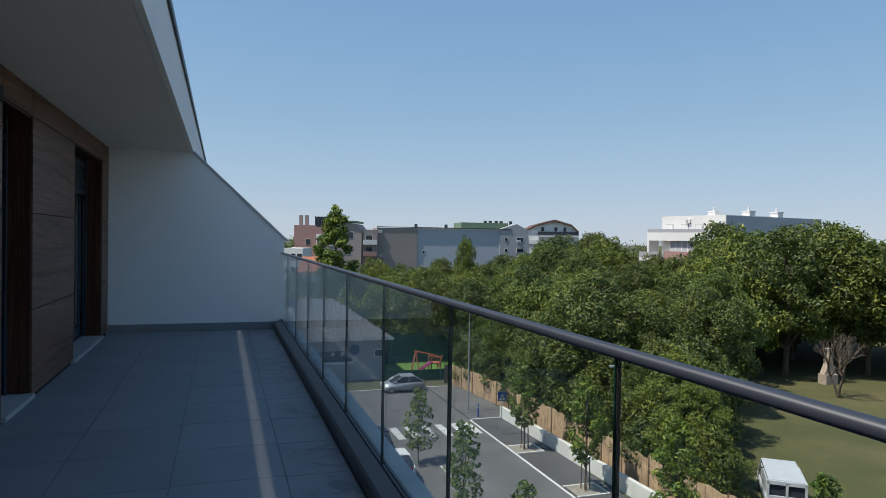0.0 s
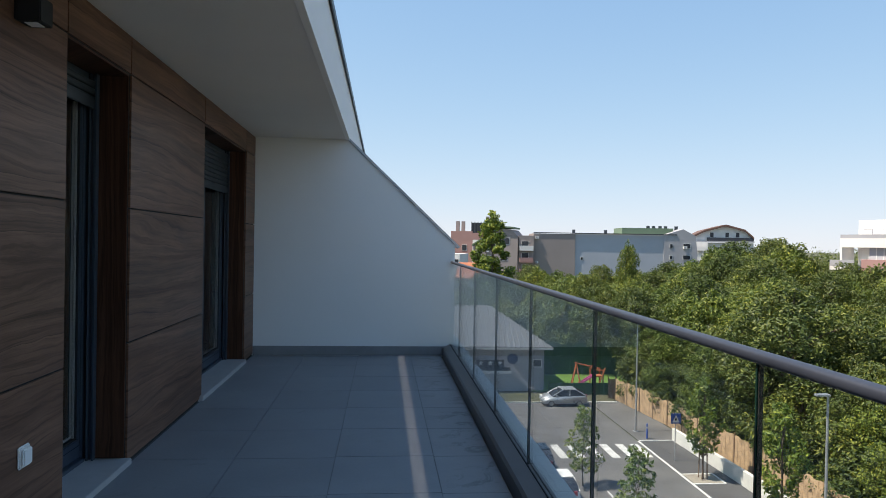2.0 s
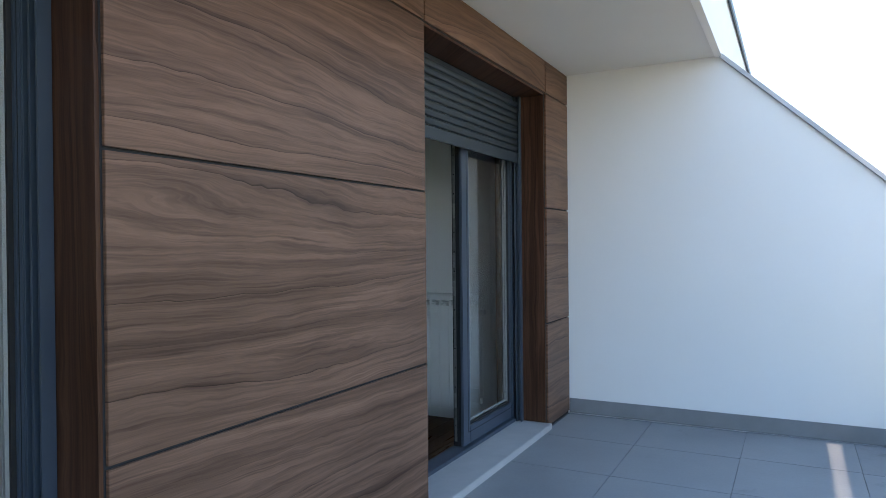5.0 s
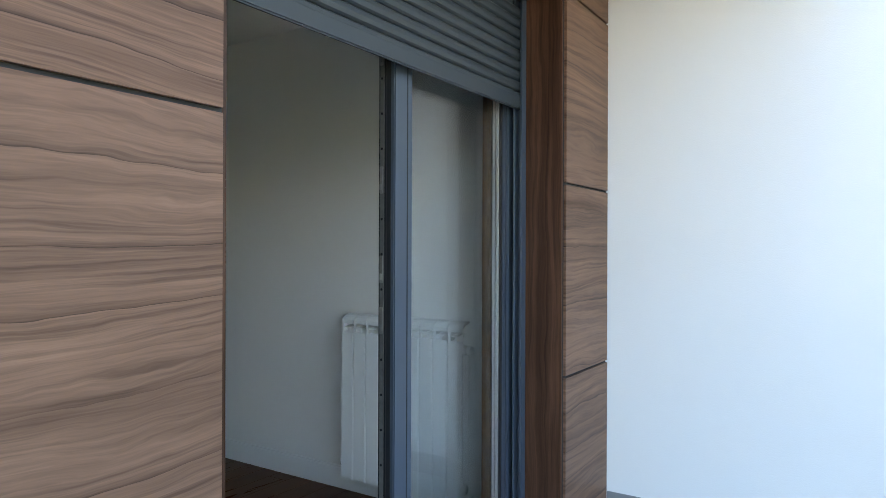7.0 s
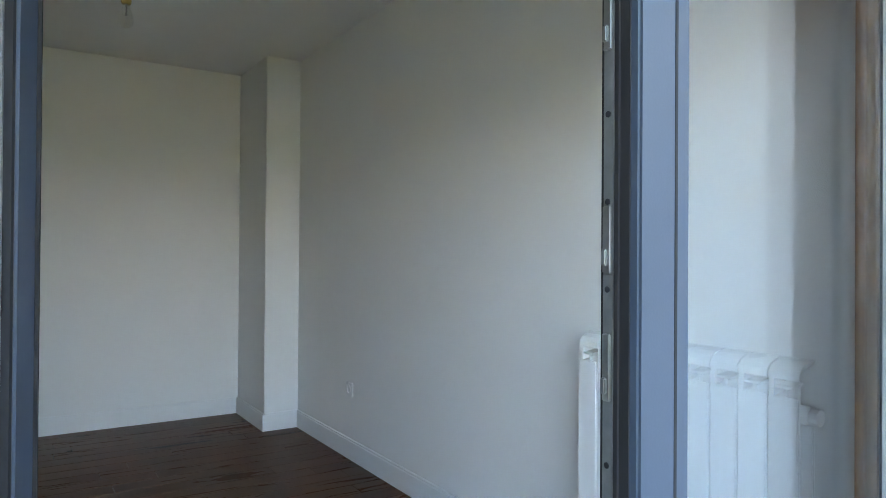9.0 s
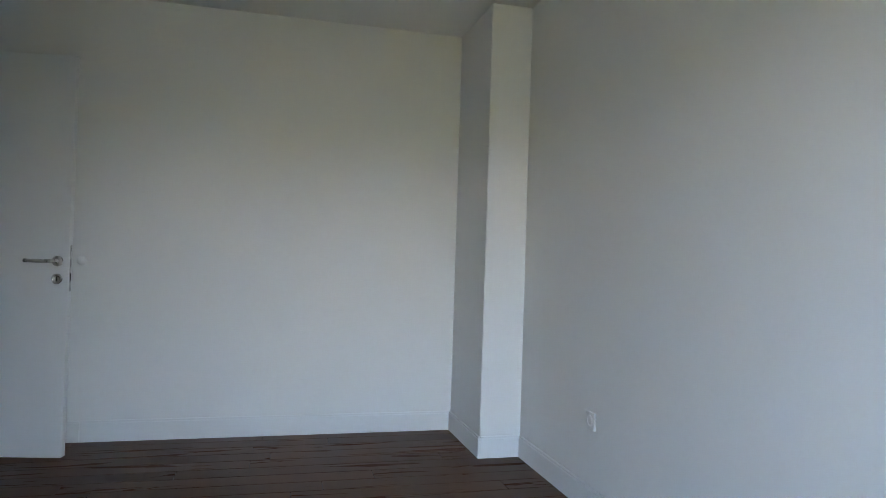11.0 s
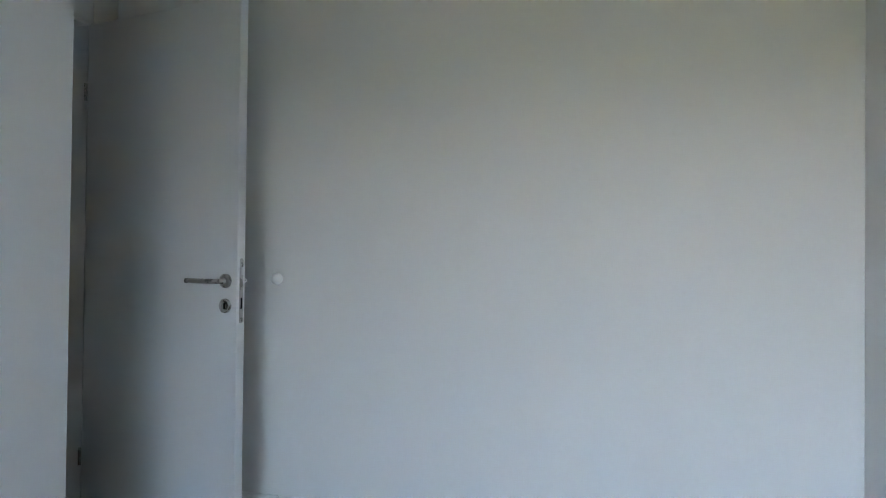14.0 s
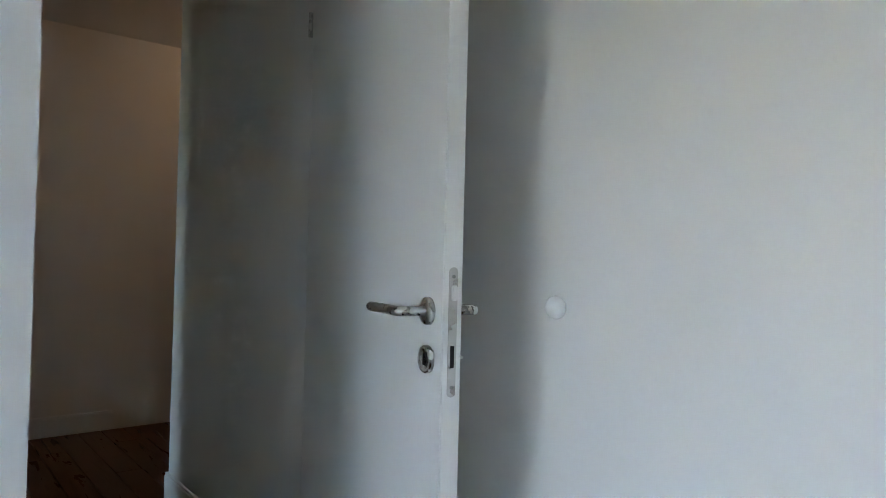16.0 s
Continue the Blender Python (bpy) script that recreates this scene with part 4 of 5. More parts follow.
STREET = "young trees along the street"
young = tree(41, 6.2, 1.12, LEAF_STREET, 2100, 0.125, "young street tree tied between stakes in a tree pit", 0.08, 0.27, 40, STREET, 0.62, 0.2, 0.55)
young2 = tree(43, 5.4, 1.30, LEAF_STREET, 1350, 0.125, "young street tree with light green leaves", 0.06, 0.2, 34, STREET, 0.5, 0.17, 0.6)
places = [(20.5, 30.6, 1.0), (20.65, 23.0, 1.05), (20.8, 15.4, 1.0), (20.9, 7.8, 1.0), (20.9, 0.2, 1.0)]
near = [(13.0, 29.8, 0.85), (13.0, 21.6, 0.88), (12.9, 14.4, 0.80), (12.9, 7.0, 0.8)]
for t, rows in ((young, places), (young2, near)):
    for j, (x, y, s) in enumerate(rows[1:]):
        copy_thing(t, pose(x, y, G, 0, 0, 70 * j + 40) @ Matrix.Scale(s, 4))
    t.matrix_basis = pose(rows[0][0], rows[0][1], G, 0, 0, 15) @ Matrix.Scale(rows[0][2], 4)
for x, y, s in places:
    pit = thing("tree_pit", pose(x, y, G), "gravel tree pit edged with white kerbs", "tree pit", "tree pits")
    part("gravel", boxes((-0.85, 0.95, -0.75, 0.75, 0.0, 0.03)), GRAVEL, pit)
    for r in ((-0.95, 1.05, -0.87, -0.75), (-0.95, 1.05, 0.75, 0.87), (0.95, 1.07, -0.75, 0.75)):
        part("edging", boxes((*r, 0.0, 0.045)), KERB, pit)
    for k in range(3):
        a = k * 2.094
        part("stake", tube(bmesh.new(), [(0.28 * math.cos(a), 0.28 * math.sin(a), 0), (0.24 * math.cos(a), 0.24 * math.sin(a), 1.7)], [0.035, 0.035], 7), WOODPOST, pit, "dark round timber stake")
    part("tie", boxes((-0.26, 0.26, -0.02, 0.02, 1.45, 1.52), (-0.02, 0.02, -0.26, 0.26, 1.45, 1.52)), WOODPOST, pit)

lone = thin[0]
keep = lone.matrix_basis.copy()
lone.matrix_basis = Matrix.Identity(4)
p = STATION + 112 * (AHEAD + 0.034 * ASIDE)
copy_thing(lone, pose(p.x, p.y, G, 0, 0, 50) @ Matrix.Diagonal((0.45, 0.45, 1.17, 1)))
lone.matrix_basis = keep
tall = tree(61, 19.0, 3.6, LEAF_STREET, 8000, 0.3, "tall slim tree standing above the houses", 0.3, 0.15, 46, "", 0.6)
tall.matrix_basis = pose(18.2, 96.0, G)
bare = thing("bare_tree", pose(54.3, 36.5, G), "leafless grey tree with bent limbs on the lawn", "tree")
rb = random.Random(5)
bm = bmesh.new()


def branch(p, d, length, r, depth):
    q = Vector(p) + Vector(d) * length
    tube(bm, [p, (Vector(p) + q) / 2 + Vector((rb.uniform(-1, 1), rb.uniform(-1, 1), rb.uniform(-0.5, 0.5))) * length * 0.07, q], [r, r * 0.8, r * 0.6], 5)
    if depth:
        for _ in range(3):
            e = (Vector(d) + Vector((rb.uniform(-0.8, 0.8), rb.uniform(-0.8, 0.8), rb.uniform(-0.15, 0.6)))).normalized()
            branch(q, e, length * rb.uniform(0.6, 0.85), r * 0.6, depth - 1)


for a in (0.3, 2.2, 4.4):
    branch((0, 0, 0), Vector((0.35 * math.cos(a), 0.35 * math.sin(a), 1)).normalized(), 2.0, 0.13, 4)
part("limb_crown", bm, BARK, bare)

# a far belt of woods out to the skyline
rngn = np.random.default_rng(3)
cs, rs = [], []
for i in range(420):
    a, d = radians(-25 + 110 * rngn.random()), 190 + 420 * rngn.random() ** 1.3
    cs.append((math.sin(a) * d, math.cos(a) * d, G + 5 + 4.5 * rngn.random()))
    rs.append(5 + 3 * rngn.random())
belt = new("far_woods", crown_mesh("far_woods", rngn, cs, rs, 30000, 0.9, LEAF_DARK))
tagged(belt, "distant belt of dark green woods", "woods", kind="stuff")

# ---- distant houses ----


def sight(u, depth):
    """A place in the distance: u is its sideways step for each metre ahead of the far end of the terrace."""
    p = STATION + depth * (AHEAD + u * ASIDE)
    return p.x, p.y


def far_material(name, color):
    return plain(name, color, 0.9, 0, 0.06, 0.15, 0.0, 2)


TAUPE, BLUEGREY, FARWHITE, FARGREY = far_material("taupe_render", (0.29, 0.25, 0.235)), far_material("blue_grey_render", (0.39, 0.42, 0.47)), far_material("far_white_render", (0.72, 0.70, 0.67)), far_material("far_grey_render", (0.36, 0.36, 0.38))
BRICKRED, GREENROOF, BROWNROOF, PINK = far_material("red_tiles", (0.35, 0.13, 0.07)), far_material("green_roof", (0.13, 0.19, 0.12)), far_material("brown_roof", (0.13, 0.075, 0.06)), far_material("dusty_pink_render", (0.36, 0.21, 0.19))
DARKGLASS = plain("far_window_glass", (0.03, 0.035, 0.045), 0.15, 0.0)


class Block:
    """A house standing with its front from sight a to sight b; local x runs along the front, y goes back, z up from the ground."""

    def __init__(self, name, label, a, b, raised=0.0):
        (x0, y0), (x1, y1) = a, b
        self.w = math.hypot(x1 - x0, y1 - y0)
        self.ob = thing(name, pose(x0, y0, G + raised, 0, 0, math.degrees(math.atan2(y1 - y0, x1 - x0))), label, "building")

    def add(self, name, material, *rows, parent=None, label=""):
        return part(name, boxes(*rows), material, parent or self.ob, label)

    def window(self, x, z, w, h, y=0.0, blind=None):
        o = self.add("window", FARWHITE if blind is None else blind, (x - 0.08, x + w + 0.08, y - 0.06, y + 0.1, z - 0.08, z + h + 0.08))
        self.add("pane", DARKGLASS, (x, x + w, y - 0.09, y - 0.065, z, z + h), parent=o)
        return o

    def balcony(self, x, z, w, material, y=0.0):
        o = self.add("balcony", material, (x, x + w, y - 1.4, y, z - 0.2, z))
        self.add("parapet", material, (x, x + w, y - 1.4, y - 1.3, z, z + 1.0), (x, x + 0.1, y - 1.3, y, z, z + 1.0), (x + w - 0.1, x + w, y - 1.3, y, z, z + 1.0), parent=o)
        return o

    def cooler(self, x, z, y=0.0):
        o = self.add("air_conditioner", FARWHITE, (x, x + 0.85, y - 0.4, y - 0.02, z, z + 0.6))
        self.add("grille", FARGREY, (x + 0.08, x + 0.52, y - 0.43, y - 0.405, z + 0.08, z + 0.52), parent=o)


# long house with a blind taupe gable and a blind blue-grey wall
b = Block("apartment_house", "apartment house with blind taupe and blue-grey walls", sight(-0.1205, 168), sight(0.1285, 176))
W = b.w
x1, x2, x3 = W * 0.085, W * 0.32, W * 0.885
b.add("wall", TAUPE, (0, x1, -1.2, 14, 0, 15.8))
b.add("blind_wall", TAUPE, (x1, x2, 0, 14, 0, 16.4), label="blind taupe wall")
b.add("blind_wall", BLUEGREY, (x2 + 0.01, x3, 0.3, 14, 0, 16.5), label="blind blue-grey wall")
part("gable", prism([(x3 - 3, 0), (W, 0), (W, 12.5), (x3 + 4.5, 16.4), (x3 + 1.5, 18.0), (x3 - 3, 16.5)], 0.0, 14), FARGREY, b.ob)
b.add("roof", GREENROOF, (x2 + 12, x3, 3, 13, 16.6, 18.2), label="green sheet roof")
b.add("coping", FLASHING, (x1, x3, -0.15, 0.25, 16.5, 16.7))
for z in (3.6, 6.5, 9.4, 12.3):
    b.balcony(0.2, z, x1 - 0.4, PINK if z < 12 else FARWHITE, -1.2)
    b.window(0.8, z + 0.2, 1.6, 1.9, -1.2)
for x, z in ((x1 + 0.4, 15.1), (x1 + 0.4, 9.0), (x3 + 1.6, 13.2)):
    b.cooler(x, z)
for z in (7.8, 10.6, 13.4):
    b.window(x3 - 1.6, z, 0.6, 0.9)
    b.window(x3 + 1.6, z, 1.7, 1.0)
b.window(x2 + 1.4, 10.0, 0.5, 0.7, 0.3)
for x in (x2, x2 + 8, x2 + 20, x2 + 23, x3 - 6, x3 - 3, x3 + 1):
    b.add("chimney", FLASHING, (x, x + 0.7, 5, 5.7, 16.4, 18.8 if x > x2 + 12 else 17.6))
# green-gabled house beside it
b = Block("gabled_house", "taupe house with a green gable roof and air conditioners", sight(-0.188, 166), sight(-0.1215, 166))
W = b.w
part("wall", prism([(0, 0), (W, 0), (W, 15.5), (W - 1.5, 17.2), (W * 0.6, 17.4), (0, 13.0)], 0, 14), TAUPE, b.ob)
part("roof", prism([(-0.3, 13.0), (W * 0.6, 17.6), (W - 1.2, 17.5), (W - 1.2, 17.9), (W * 0.6, 18.0), (-0.3, 13.4)], -0.5, 14.5), GREENROOF, b.ob)
for x, z in ((W * 0.35, 12.2), (W * 0.66, 13.6), (W * 0.62, 9.6), (W * 0.66, 5.5), (W * 0.3, 9.2)):
    b.window(x, z, 1.7, 1.5)
for x, z in ((W * 0.5, 14.4), (W * 0.28, 11.6)):
    b.cooler(x, z)
# red-brown tower with roof terrace and low houses
b = Block("brick_tower", "red-brown block with a dark glazed roof storey", sight(-0.222, 215), sight(-0.150, 215))
W = b.w
b.add("wall", PINK, (0, W * 0.45, 0, 12, 0, 17.5), (W * 0.45, W, 0, 12, 0, 17.0))
b.add("roof_storey", DARKGLASS, (W * 0.42, W * 0.95, 1, 11, 17.0, 20.3))
b.add("frame", FLASHING, *[(W * 0.42 + i * W * 0.066, W * 0.42 + i * W * 0.066 + 0.25, 0.8, 1.0, 17.0, 20.6) for i in range(9)])
for x in (0.06, 0.18, 0.7, 0.86):
    b.add("chimney", TAUPE, (W * x, W * x + 1.1, 3, 4, 17.2, 20.8 if x < 0.5 else 22.4))
b = Block("balcony_block", "pale block with stacked white balconies", sight(-0.211, 178), sight(-0.162, 178))
W = b.w
b.add("wall", FARWHITE, (W * 0.45, W, 0, 12, 0, 14.6))
b.add("side_wall", PINK, (0, W * 0.45, 0.4, 12, 0, 14.2))
for z in (3.0, 5.9, 8.8, 11.7):
    b.window(W * 0.12, z, 1.2, 1.5, 0.4)
    b.window(W * 0.52, z, 1.6, 1.8)
    b.balcony(W * 0.74, z, W * 0.26, FARWHITE)
b = Block("white_block", "white flat-roofed house with dark window bands", sight(-0.238, 150), sight(-0.2085, 150))
W = b.w
b.add("wall", FARWHITE, (0, W, 0, 10, 0, 11.2))
for z in (5.6, 8.6):
    for x in (0.05, 0.4, 0.72):
        b.window(W * x, z, W * 0.22, 1.4)
b = Block("tiled_house", "low house with an orange tiled roof", sight(-0.212, 125), sight(-0.175, 125))
W = b.w
b.add("wall", FARWHITE, (0, W, 0, 8, 0, 7.4))
part("roof", prism([(-0.6, 7.2), (8.6, 7.2), (4, 10.0)], -0.5, W + 0.5, "x"), BRICKRED, b.ob)
# arched mansard house
b = Block("mansard_house", "white house with an arched brown roof and a roof terrace", sight(0.122, 205), sight(0.2015, 205), 2.6)
W = b.w
b.add("wall", FARWHITE, (0, W * 0.25, -1.2, 14, -2.6, 12.6), (W * 0.25, W, 0, 14, -2.6, 12.4))
b.add("deck", FARGREY, (0, W, -1.2, 14, 12.6, 12.9))
arch = [(W * 0.0, 14.3), (W * 0.2, 16.0), (W * 0.55, 17.6), (W * 0.86, 16.2), (W * 1.0, 14.1)]
part("upper_storey", prism([(W * 0.0, 12.9), (W * 1.0, 12.9)] + [(x, z - 0.5) for x, z in arch[::-1]], 0.6, 13), FARWHITE, b.ob)
part("roof", prism(arch + [(x, z - 0.55) for x, z in arch[::-1]], -0.4, 13.5), BROWNROOF, b.ob)
b.add("terrace_rail", DARKGLASS, (W * 0.24, W, -0.1, 0.0, 12.9, 13.9))
for x in (0.55, 0.72, 0.3):
    b.window(W * x, 14.0, 0.9, 1.3, 0.6)
b.window(W * 0.36, 9.6, 1.3, 1.5)
for z in (4.5, 7.4, 10.3):
    b.balcony(W * 0.02, z, W * 0.2, FARWHITE, -1.2)
# white terraced house on the other side of the wood
b = Block("terraced_house", "white terraced apartment house, side wall coloured grey for shade", sight(0.313, 122), sight(0.4195, 108), 0.3)
W = b.w
b.add("wall", FARWHITE, (W * 0.13, W, 0, 11, -1.4, 18.1))
# side wall's part-sunlit shade is put into a greyer colour than the front
b.add("side_wall", plain("half_lit_side_tone", (0.52, 0.49, 0.51), 0.9, 0, 0.06, 0.5), (W, W + 0.15, -2.4, 24, -1.4, 15.2), (W, W + 0.151, 0, 24, 15.2, 18.0), (W * 0.3, W, 11.01, 24, -1.4, 18.0))
b.add("terrace", FARWHITE, (W * 0.06, W, -2.4, 0, 13.8, 14.4), (W * 0.06, W, -2.4, -2.3, 14.4, 15.2), (W * 0.0, W * 0.30, -3.4, 0, 10.2, 10.8), (W * 0.06, W * 0.085, -2.4, 0, 10.8, 13.8))
b.add("terrace_wall", PINK, (W * 0.33, W * 0.93, -2.6, -0.2, -1.4, 12.0))
b.add("glazing", far_material("curtained_glass", (0.40, 0.42, 0.45)), (W * 0.36, W * 0.94, -1.7, -1.6, 12.0, 13.8))
for i in range(8):
    b.add("glazing_bar", FARWHITE, (W * (0.36 + 0.083 * i), W * (0.36 + 0.083 * i) + 0.12, -1.75, -1.55, 12.0, 13.8))
b.add("rail", FARGREY, (0, W * 0.30, -3.4, -3.35, 10.8, 11.8), (W * 0.06, W * 0.93, -2.36, -2.34, 15.2, 15.8))
for x in (0.2, 0.42, 0.62, 0.84):
    o = b.window(W * x, 14.5, 1.5, 2.1, 0.0, FARGREY)
    if x < 0.8:
        b.add("blind", FARWHITE, (W * x, W * x + 1.5, -0.11, -0.092, 14.5, 16.6), parent=o)
b.cooler(W * 0.5, 16.9)
for x, y in ((0.72, 3), (1.0, 6), (1.0, 13)):
    b.add("chimney", FARWHITE, (W * x - 1.8, W * x - 0.3, y, y + 1.4, 18.0, 18.8), (W * x - 1.9, W * x - 0.2, y - 0.1, y + 1.5, 18.8, 18.95), (W * x - 1.2, W * x - 1.0, y + 0.6, y + 0.8, 18.95, 19.6))
b.add("drainpipe", FARWHITE, (W + 0.16, W + 0.3, 0.4, 0.55, 6, 16.5))

# ---- white low house across the street ----
b = Block("white_bungalow", "low pale house with a hipped corrugated roof", (1.0, 54.3), (16.6, 54.3))
W, EH = b.w, 3.95
b.add("wall", FARGREY, (0, W, 0, 9, 0, EH))
b.add("eave", FARWHITE, (-0.7, W + 0.7, -0.7, 9.7, EH, EH + 0.22))
bm = bmesh.new()
v = [bm.verts.new(c) for c in ((-0.7, -0.7, EH + 0.22), (W + 0.7, -0.7, EH + 0.22), (W + 0.7, 9.7, EH + 0.22), (-0.7, 9.7, EH + 0.22), (4.5, 4.5, EH + 3.6), (W - 4.5, 4.5, EH + 3.6))]
for f in ((0, 1, 5, 4), (1, 2, 5), (2, 3, 4, 5), (3, 0, 4), (3, 2, 1, 0)):
    bm.faces.new([v[i] for i in f])
part("roof", bm, far_material("corrugated_sheet", (0.12, 0.13, 0.145)), b.ob, "grey corrugated roof")
RIB = far_material("corrugated_rib", (0.19, 0.20, 0.215))
for i in range(34):
    x = 0.1 + i * (W - 0.2) / 33
    up = min(1.0, min(x + 0.7, W + 0.7 - x) / 5.2)
    part("roof_rib", tube(bmesh.new(), [(x, -0.72, EH + 0.26), (x, -0.7 + 5.2 * up, EH + 0.26 + 3.38 * up)], [0.05, 0.05], 5), RIB, b.ob)
b.add("chimney", FARGREY, (5.2, 6.2, 3.6, 4.6, EH + 2.5, EH + 5.0), (5.0, 6.4, 3.4, 4.8, EH + 5.0, EH + 5.3))
sign = b.add("wall_sign", plain("sign_black", (0.03, 0.03, 0.035), 0.6), (8.6, 12.4, -0.06, -0.005, 1.9, 2.2), (9.2, 11.8, -0.06, -0.005, 2.2, 2.9), label="dark painted sign with pale bars")
b.add("sign_bar", FARWHITE, (8.5, 12.5, -0.09, -0.062, 1.62, 1.88), parent=sign)
for x in (9.6, 10.5, 11.4):
    part("sign_star", prism([(x + 0.26 * (1 if i % 2 == 0 else 0.42) * math.sin(i * math.pi / 5), 2.62 + 0.26 * (1 if i % 2 == 0 else 0.42) * math.cos(i * math.pi / 5)) for i in range(10)], -0.085, -0.0605), FARWHITE, sign)
part("round_sign", lathe([(0.5, 0), (0.5, 0.06)], 24, pose(12.6, -0.01, 3.0, 90, 0, 0)), plain("sign_blue", (0.03, 0.06, 0.13), 0.5), b.ob, "round dark blue sign")
b.window(14.6, 2.3, 0.7, 0.6)

# ---- playground ----
green = plain("green_screen", (0.03, 0.09, 0.04), 0.8, 0, 0.2, 1)
setting("play_lawn", boxes((15.5, 30.0, 54.0, 62.0, G - 0.04, G + 0.03)), plain("bright_turf", (0.10, 0.20, 0.03), 0.95, 0, 0.15, 0.6), "bright green turf of a playground", "lawn")
pf = thing("green_fence", pose(0, 0, G), "dark green mesh fence around a playground", "fence")
part("screen", boxes((17.0, 30.0, 62.0, 62.08, 0, 3.4), (16.6, 23.4, 52.6, 52.64, 0, 1.1)), green, pf)
for x in (17.0, 19.2, 21.4, 23.6, 25.8, 28.0):
    part("post", boxes((x - 0.04, x + 0.04, 61.9, 61.98, 0, 3.6)), green, pf)
for x in (16.7, 18.4, 20.1, 21.8, 23.4):
    part("short_post", boxes((x - 0.03, x + 0.03, 52.5, 52.56, 0, 1.25)), green, pf)
swing = thing("climbing_frame", pose(21.3, 55.6, G) @ Matrix.Scale(0.95, 4), "orange timber climbing frame with a magenta slide", "play frame")
orange = plain("orange_timber", (0.42, 0.13, 0.05), 0.7, 0, 0.15, 4)
for p, q in (((-1.9, -0.5, 0), (-1.2, 0.2, 2.45)), ((-0.9, -0.5, 0), (-1.2, 0.2, 2.45)), ((-1.5, 1.1, 0), (-1.2, 0.2, 2.45)), ((-1.35, 0.2, 2.5), (0.9, 0.2, 2.0)), ((0.4, -0.4, 0), (0.4, -0.4, 1.9)), ((1.4, -0.4, 0), (1.4, -0.4, 1.9)), ((0.4, 0.7, 0), (0.4, 0.7, 1.9)), ((1.4, 0.7, 0), (1.4, 0.7, 1.9)), ((0.4, -0.4, 1.85), (1.4, -0.4, 1.85)), ((0.4, 0.7, 1.85), (1.4, 0.7, 1.85)), ((0.9, -0.4, 0.2), (1.6, -0.5, 2.1))):
    part("beam", tube(bmesh.new(), [p, q], [0.075, 0.075], 6), orange, swing)
part("platform", boxes((0.35, 1.45, -0.45, 0.75, 1.15, 1.25), bevel=0.01), orange, swing)
for y in (-0.62, -0.12):
    part("slide_side", prism([(-1.5, 0.1), (0.45, 1.3), (0.45, 1.5), (-1.5, 0.3)], y, y + 0.05), plain("pink_plastic", (0.62, 0.16, 0.36), 0.4), swing, "pink slide rim")
part("slide", prism([(-1.5, 0.1), (0.45, 1.28), (0.45, 1.34), (-1.5, 0.16)], -0.57, -0.12), plain("magenta_plastic", (0.5, 0.05, 0.22), 0.4), swing, "magenta plastic slide")


# ---- street furniture ----
def street_lamp(x, y, h):
    s = thing("street_lamp", pose(x, y, G), "slim grey steel street lamp with a flat head", "street lamp", "street lamps")
    part("pole", tube(bmesh.new(), [(0, 0, 0), (0, 0, h * 0.5), (0, 0, h)], [0.075, 0.06, 0.045], 10), GALV, s)
    part("base", boxes((-0.18, 0.18, -0.18, 0.18, 0, 0.06), bevel=0.01), GALV, s)
    part("lamp_head", boxes((-0.55, 0.06, -0.13, 0.13, h - 0.02, h + 0.07), bevel=0.02), GALV, s)


GALV = plain("galvanised_steel", (0.38, 0.39, 0.40), 0.5, 0.6, 0.1, 3, world_space=False)
street_lamp(20.25, 40.6, 8.2)
street_lamp(19.9, 18.7, 7.7)
ps = thing("crossing_sign", pose(20.3, 34.0, G), "blue square pedestrian crossing sign on a grey post", "road sign")
part("post", tube(bmesh.new(), [(0, 0, 0), (0, 0, 3.1)], [0.035, 0.035], 8), GALV, ps)
blue = plain("sign_face_blue", (0.01, 0.06, 0.28), 0.4)
plate = part("sign_plate", boxes((-0.33, 0.33, -0.06, -0.04, 2.4, 3.06), bevel=0.008), blue, ps, "blue sign plate")
part("triangle", prism([(-0.24, 2.48), (0.24, 2.48), (0.0, 2.96)], -0.066, -0.0605), PAINT_ROAD, plate)
part("symbol", prism([(-0.07, 2.53), (0.02, 2.66), (0.09, 2.53), (0.05, 2.72), (0.0, 2.8), (-0.05, 2.7)], -0.07, -0.067), RUBBER, plate)
bo = thing("bollard", pose(20.4, 38.8, G), "slim blue steel bollard with a white band", "bollard")
part("post", lathe([(0.06, 0), (0.06, 1.05), (0.03, 1.1)], 12), plain("bollard_blue", (0.02, 0.07, 0.3), 0.5), bo)
part("band", lathe([(0.0615, 0.75), (0.0615, 0.85)], 12), PAINT_ROAD, bo)
ch = thing("garden_chimney", pose(58.6, 41.5, G) @ Matrix.Scale(0.85, 4), "pale brick garden barbecue with a tapered chimney", "barbecue")
brick = plain("pale_brick", (0.36, 0.29, 0.23), 0.9, 0, 0.2, 5)
part("hearth", boxes((-0.9, 0.9, -0.6, 0.6, 0, 1.2), bevel=0.03), brick, ch)
part("flue", prism([(-0.9, 1.2), (0.9, 1.2), (0.35, 2.4), (0.35, 4.2), (-0.35, 4.2), (-0.35, 2.4)], -0.35, 0.35), brick, ch)


